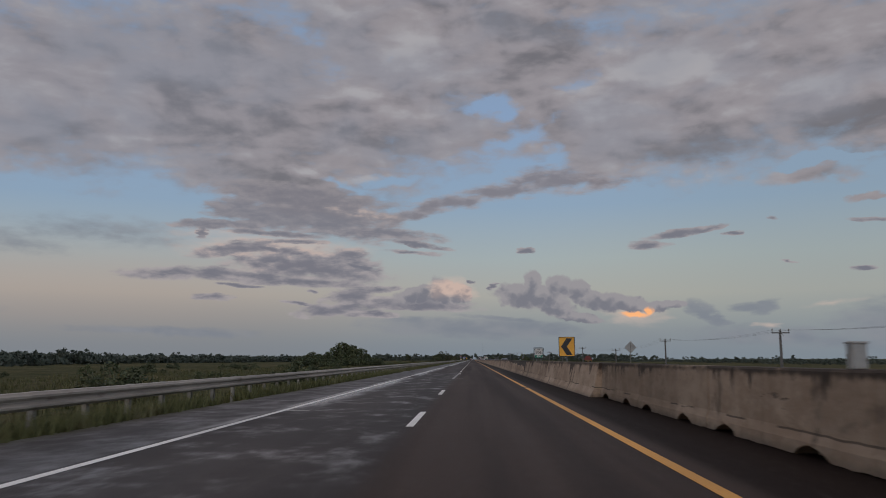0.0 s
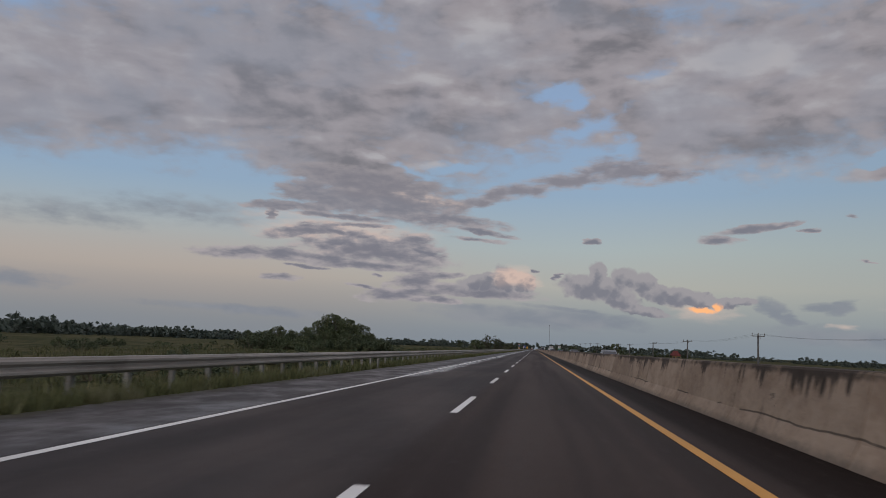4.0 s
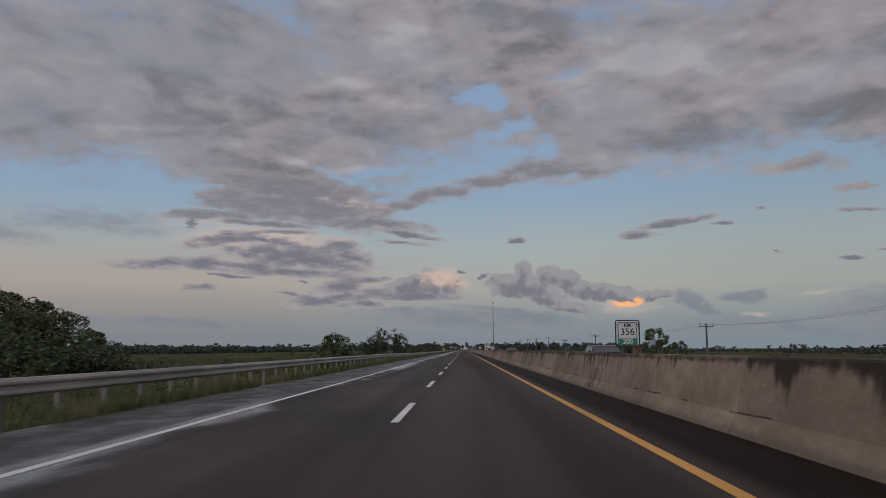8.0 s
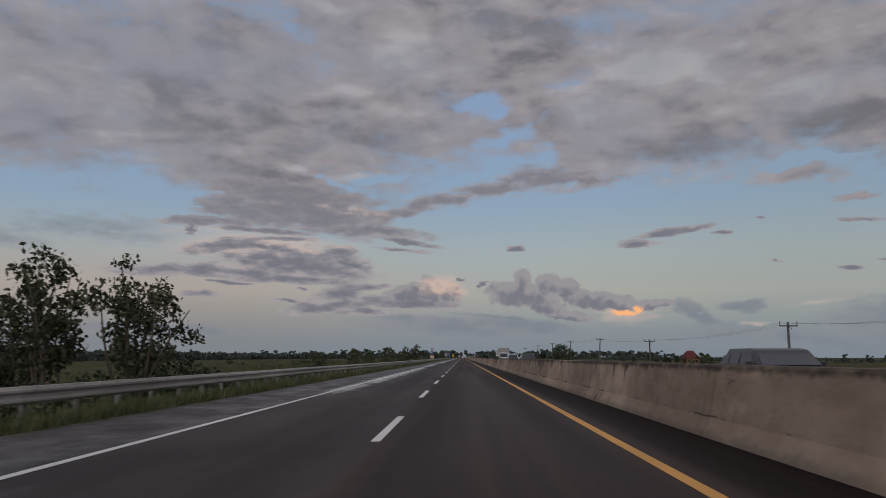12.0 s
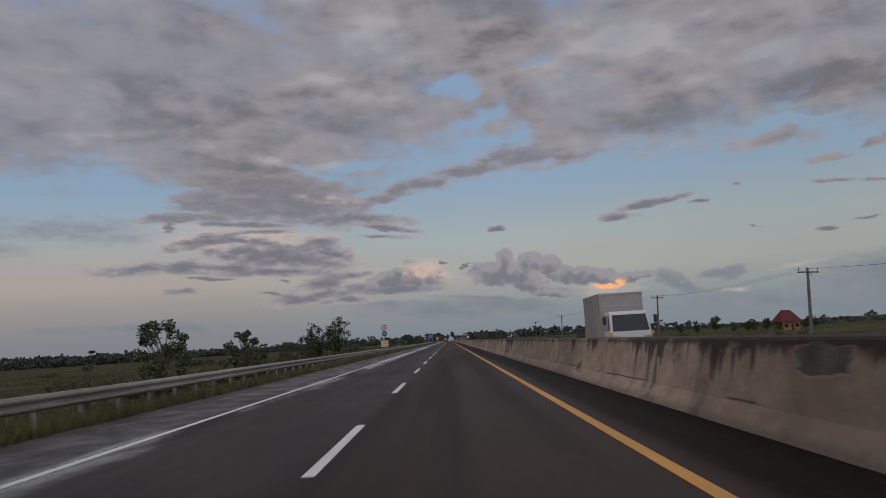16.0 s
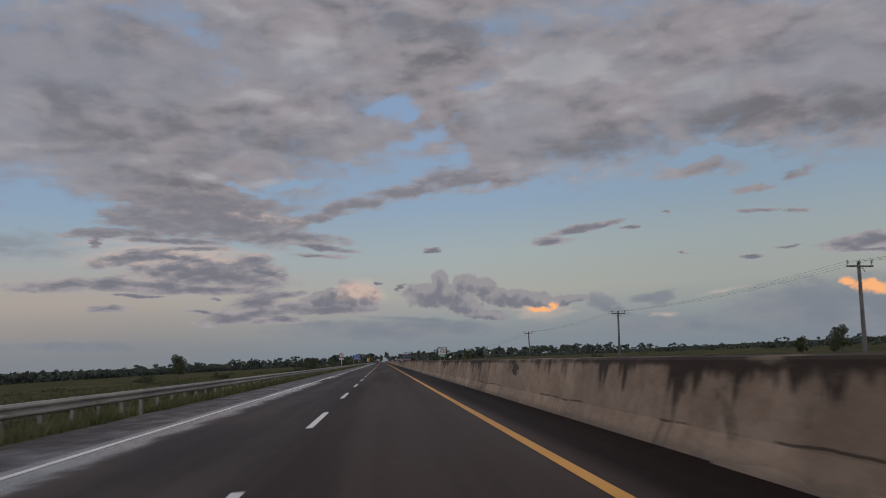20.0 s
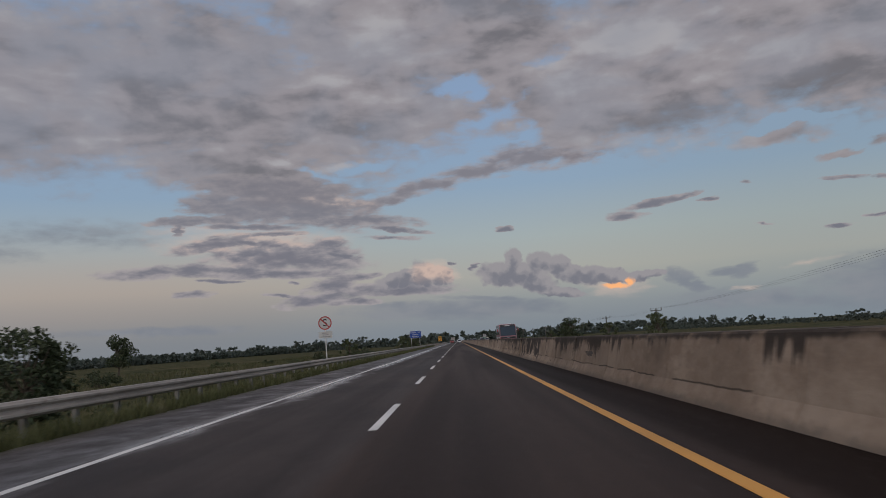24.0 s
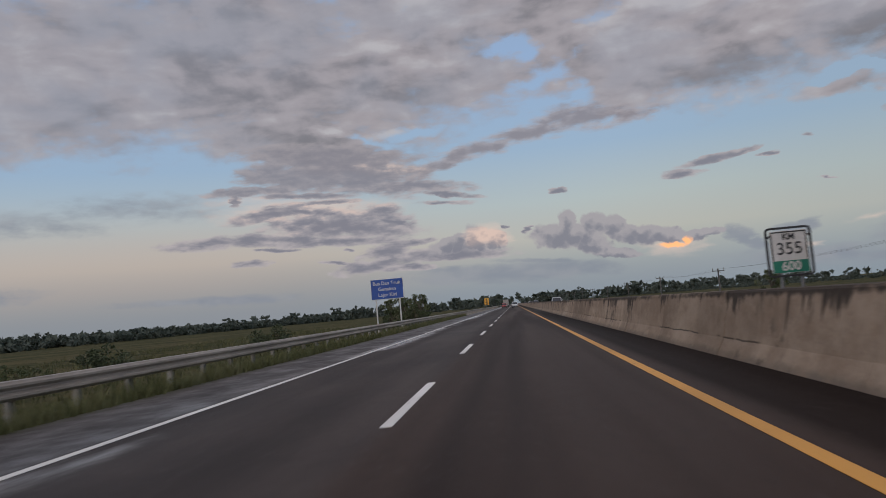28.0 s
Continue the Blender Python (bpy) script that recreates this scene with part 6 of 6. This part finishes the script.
def car(x, y, turn, paint, label, length=4.4, width=1.75, tall=1.68, lights=False):
    """A family car; its front looks towards -y before the turn."""
    root = thing("car", label, "car", (x, y, 0.0), turn, "cars on the motorway")
    h, w = length / 2, width / 2
    m = CAR_PAINTS[paint]
    body = part("body", hull([(-h, 0.32), (-h + 0.05, 0.72), (-h + 0.95, 0.98), (h - 0.15, 1.02), (h, 0.78), (h, 0.34), (h - 0.3, 0.22), (-h + 0.3, 0.22)], w, w * 0.97, 0.06), m, root)
    y0, y1, y2, y3 = -h + 0.85, -h + 1.55, h - 0.75, h - 0.12
    part("cabin", hull([(y0, 0.95), (y1, tall - 0.04), (y1 + 0.4, tall), (y2, tall), (y3, 0.98)], w * 0.96, w * 0.80, 0.05), m, root)
    zt, zb = tall - 0.14, 1.03
    k = (zb - 0.95) / (tall - 0.95)
    wide0, wide1 = w * (0.96 - 0.16 * k) * 0.93, w * 0.80 * 0.93
    part("windscreen", pane([(-wide0, y0 + 0.06, zb), (wide0, y0 + 0.06, zb), (wide1, y1 - 0.10, zt), (-wide1, y1 - 0.10, zt)], 0.02), GLASS, root)
    part("rear_window", pane([(-wide0, y3 - 0.02, zb + 0.06), (wide0, y3 - 0.02, zb + 0.06), (wide1, y2 + 0.12, zt), (-wide1, y2 + 0.12, zt)], 0.02), GLASS, root)
    for s in (-1, 1):
        xs0, xs1 = s * w * 0.945, s * w * 0.83
        cuts = [y0 + 0.35, (y0 + y3) / 2 - 0.1, (y0 + y3) / 2 + 0.75, y3 - 0.25]
        tops = [y1 + 0.05, cuts[1] + 0.02, cuts[2], y2 + 0.0]
        for i in range(3):
            part("side_window", pane([(xs0, cuts[i] + 0.04, zb), (xs0, cuts[i + 1] - 0.04, zb), (xs1, tops[i + 1] - 0.04, zt), (xs1, tops[i] + 0.04, zt)], 0.02), GLASS, root)
        part("headlight", box(0.30, 0.10, 0.14, (0, 0, 0), 0.03), HEADLIGHT if lights else RIM, root, at=(s * (w - 0.24), -h + 0.03, 0.70))
        part("tail_light", box(0.16, 0.08, 0.30, (0, 0, 0), 0.02), TAIL, root, at=(s * (w - 0.14), h - 0.02, 0.86))
        part("mirror", box(0.18, 0.10, 0.13, (0, 0, 0), 0.03), m, root, at=(s * (w + 0.08), y0 + 0.45, 1.08))
        for yy in (-h + 0.85, h - 0.80):
            wheel(root, s * (w - 0.10), yy, 0.33, 0.21)
    part("front_bumper", box(width * 0.94, 0.12, 0.22, (0, 0, 0), 0.04), TRIM, root, at=(0, -h - 0.01, 0.38))
    part("rear_bumper", box(width * 0.94, 0.12, 0.22, (0, 0, 0), 0.04), TRIM, root, at=(0, h + 0.01, 0.40))
    part("number_plate", box(0.46, 0.02, 0.15), SIGN_WHITE, root, at=(0, h + 0.075, 0.62))
    return root


def box_truck(x, y, turn, label, width=2.0, tall=3.0, length=6.6):
    root = thing("box_truck", label, "truck", (x, y, 0.0), turn)
    w = width / 2
    white = CAR_PAINTS["white"]
    part("chassis", box(0.9, length, 0.22, (0, 0, 0.62)), TRIM, root)
    part("cargo_box", box(width, length - 1.75, tall - 0.95, (0, 0.85, 0.95 + (tall - 0.95) / 2), 0.03), CARGO, root, "weathered off-white cargo box")
    for z in (1.0, tall - 0.06):
        part("box_rail", box(width + 0.03, length - 1.72, 0.08, (0, 0.85, z), 0.01), RIM, root)
    part("box_rail", box(width - 0.1, 0.04, 0.06, (0, 0.85 - (length - 1.75) / 2 - 0.01, tall - 0.62)), RIM, root)
    for i in range(8):
        for sx in (-1, 1):
            part("box_rib", box(0.03, 0.06, tall - 1.1, (0, 0, 0)), CARGO, root, at=(sx * (width / 2 + 0.012), 0.85 - (length - 1.75) / 2 + 0.3 + i * (length - 2.35) / 7, 0.95 + (tall - 0.95) / 2))
    c = -length / 2
    part("cab", hull([(c, 0.55), (c + 0.04, 1.18), (c + 0.42, 2.02), (c + 0.62, 2.12), (c + 1.6, 2.14), (c + 1.62, 0.5)], w * 0.93, w * 0.84, 0.05), white, root)
    part("windscreen", pane([(-w * 0.80, c + 0.06, 1.24), (w * 0.80, c + 0.06, 1.24), (w * 0.74, c + 0.38, 1.95), (-w * 0.74, c + 0.38, 1.95)], 0.02), GLASS, root)
    part("bumper", box(width * 0.92, 0.16, 0.30, (0, c - 0.02, 0.62), 0.03), CAR_PAINTS["grey"], root)
    for s in (-1, 1):
        part("side_window", pane([(s * w * 0.91, c + 0.40, 1.30), (s * w * 0.91, c + 1.30, 1.30), (s * w * 0.865, c + 1.30, 1.95), (s * w * 0.865, c + 0.60, 1.95)], 0.02), GLASS, root)
        part("headlight", box(0.34, 0.06, 0.16, (0, 0, 0), 0.02), RIM, root, at=(s * (w - 0.30), c - 0.02, 0.95))
        part("turn_light", box(0.14, 0.05, 0.14, (0, 0, 0), 0.02), SIGN_YELLOW, root, at=(s * (w - 0.10), c - 0.01, 1.12))
        part("mirror", box(0.16, 0.08, 0.34, (0, 0, 0), 0.03), TRIM, root, at=(s * (w + 0.12), c + 0.2, 1.72))
        for yy in (c + 0.75, length / 2 - 1.35):
            wheel(root, s * (w - 0.16), yy, 0.40, 0.26)
    return root


def coach(x, y, turn, label, length=11.0, width=2.5, tall=3.2):
    root = thing("coach", label, "bus", (x, y, 0.0), turn)
    w, h = width / 2, length / 2
    part("body", hull([(-h, 0.40), (-h - 0.05, 1.2), (-h + 0.22, tall - 0.35), (-h + 0.55, tall - 0.06), (-h + 1.2, tall), (h - 0.5, tall), (h, tall - 0.3), (h, 0.45)], w, w * 0.97, 0.08), PINK, root, "faded pink coach body")
    part("roof_unit", box(1.7, 3.2, 0.16, (0, 0.8, tall + 0.05), 0.05), CAR_PAINTS["white"], root)
    part("windscreen", pane([(-w * 0.93, -h - 0.03, 1.48), (w * 0.93, -h - 0.03, 1.48), (w * 0.90, -h + 0.205, tall - 0.38), (-w * 0.90, -h + 0.205, tall - 0.38)], 0.03), GLASS, root, "wide dark windscreen")
    part("header_band", pane([(-w * 0.90, -h + 0.20, tall - 0.36), (w * 0.90, -h + 0.20, tall - 0.36), (w * 0.84, -h + 0.50, tall - 0.10), (-w * 0.84, -h + 0.50, tall - 0.10)], 0.03), TRIM, root)
    part("route_bar", box(0.85, 0.02, 0.12), SIGN_WHITE, root, at=(-0.1, -h + 0.27, tall - 0.24), rot=(-40, 0, 0))
    part("grille", box(width * 0.86, 0.06, 0.22, (0, 0, 0), 0.02), TRIM, root, at=(0, -h - 0.05, 1.20))
    part("emblem", box(0.34, 0.03, 0.07, (0, 0, 0), 0.01), RIM, root, at=(0, -h - 0.09, 1.20))
    part("bumper", box(width * 0.98, 0.20, 0.36, (0, 0, 0), 0.06), PINK, root, at=(0, -h - 0.02, 0.52))
    for s in (-1, 1):
        for i in range(6):
            a = -h + 1.25 + i * 1.55
            part("side_window", pane([(s * (w - 0.005), a, 1.72), (s * (w - 0.005), a + 1.48, 1.72), (s * w * 0.978, a + 1.48, tall - 0.42), (s * w * 0.978, a, tall - 0.42)], 0.02), GLASS, root)
        part("upper_panel", box(0.015, length - 1.4, 0.28, (s * (w - 0.028), 0.5, tall - 0.26)), CAR_PAINTS["grey"], root)
        part("stripe", box(0.02, length - 1.6, 0.20, (s * (w + 0.002), 0.5, 1.24)), CAR_PAINTS["white"], root, "white side stripe")
        part("stripe", box(0.02, length - 2.6, 0.12, (s * (w + 0.002), 0.8, 1.02)), CAR_PAINTS["grey"], root)
        part("headlight", box(0.42, 0.08, 0.20, (0, 0, 0), 0.03), HEADLIGHT, root, at=(s * (w - 0.36), -h - 0.06, 0.78))
        arm = part("mirror_arm", box(0.30, 0.05, 0.05, (0, 0, 0), 0.01), TRIM, root, at=(s * (w + 0.10), -h + 0.0, tall - 0.62))
        part("mirror", box(0.14, 0.12, 0.46, (0, 0, 0), 0.04), CAR_PAINTS["red"], arm, "red mirror housing", at=(s * 0.16, -0.03, -0.26))
        part("curtain", box(0.03, 0.02, 0.9), CAR_PAINTS["silver"], root, at=(s * 0.62, -h + 0.14, 1.95))
        for yy in (-h + 2.3, h - 2.4):
            wheel(root, s * (w - 0.16), yy, 0.50, 0.30)
    return root


coach(7.45, 841.3, 0, "pink and white coach on the opposite carriageway")
box_truck(8.1, 510.6, 0, "white box truck on the opposite carriageway", 2.0, 3.0, 6.0)
car(8.0, 482.0, 0, "white", "white family car facing the camera beyond the barrier", 4.5, 1.8, 1.80, True)
car(8.1, 281.0, 0, "dark", "dark saloon car beyond the barrier", 4.5, 1.75, 1.46, True)
car(8.3, 374.0, 0, "dark", "dark hatchback beyond the barrier", 4.3, 1.75, 1.48)
car(8.0, 203.0, 0, "grey", "dark grey hatchback beyond the barrier", 4.2, 1.7, 1.46)
car(7.8, 449.0, 0, "dark", "dark family car beyond the barrier", 4.3, 1.72, 1.66)
car(0.4, 1082.0, 0, "white", "white family car driving far ahead", 4.4, 1.75, 1.72)
car(-3.1, 1110.0, 0, "red", "red hatchback driving far ahead", 4.2, 1.72, 1.6)
box_truck(-3.1, 1175.0, 180, "white box truck far ahead", 2.2, 3.1)
for y, paint, x in ((985.0, "silver", 8.0), (1040.0, "white", 11.4), (1120.0, "grey", 8.0), (1210.0, "white", 7.9), (1290.0, "dark", 11.5), (1380.0, "silver", 8.0)):
    car(x, y, 0, paint, f"far {paint} car on the opposite carriageway", 4.4, 1.75, 1.7, True)

# ---- houses beyond the power line ----
ROOF_RED = surface("red_roof_tile", (0.085, 0.014, 0.011), (0.135, 0.024, 0.018), 4, (0.7, 0.9), 0, 0.4)
WALL_OCHRE = surface("ochre_house_wall", (0.26, 0.15, 0.055), (0.34, 0.20, 0.08), 1.5, (0.8, 0.9), 0, 0.2, (1, 1, 1), (0.34, 0.22, 0.10))


def house(x, y, turn, w, d, wall_h, roof_h, wall_mat, roof_mat, label):
    z = ground_level(x, y) - 0.1
    root = thing("house", label, "house", (x, y, z), turn, "houses beyond the field")
    part("wall", box(w, d, wall_h, (0, 0, wall_h / 2)), wall_mat, root)
    e = 0.6
    ridge = w * 0.26
    v = [(-w / 2 - e, -d / 2 - e, wall_h), (w / 2 + e, -d / 2 - e, wall_h), (w / 2 + e, d / 2 + e, wall_h), (-w / 2 - e, d / 2 + e, wall_h), (-ridge, 0, wall_h + roof_h), (ridge, 0, wall_h + roof_h)]
    v += [(a, b, c - 0.12) for a, b, c in v[:4]]
    f = [(0, 1, 5, 4), (1, 2, 5), (2, 3, 4, 5), (3, 0, 4), (0, 6, 7, 1), (1, 7, 8, 2), (2, 8, 9, 3), (3, 9, 6, 0), (6, 9, 8, 7)]
    attach("roof", mesh_from("roof", v, f), roof_mat, root)
    part("door", box(0.95, 0.06, 2.05, (0, 0, 1.03), 0.01), TRIM, root, at=(0.3, -d / 2 - 0.02, 0))
    for wx in (-w * 0.32, w * 0.32):
        frame_ob = part("window", box(1.3, 0.07, 1.1, (0, 0, 0), 0.01), BARK, root, at=(wx, -d / 2 - 0.02, 1.5))
        part("pane", box(1.14, 0.03, 0.94), GLASS, frame_ob, at=(0, -0.035, 0))
    return root


house(101.6, 714.0, 12, 5.6, 4.8, 2.7, 3.5, WALL_OCHRE, ROOF_RED, "small ochre house under a steep red hip roof")
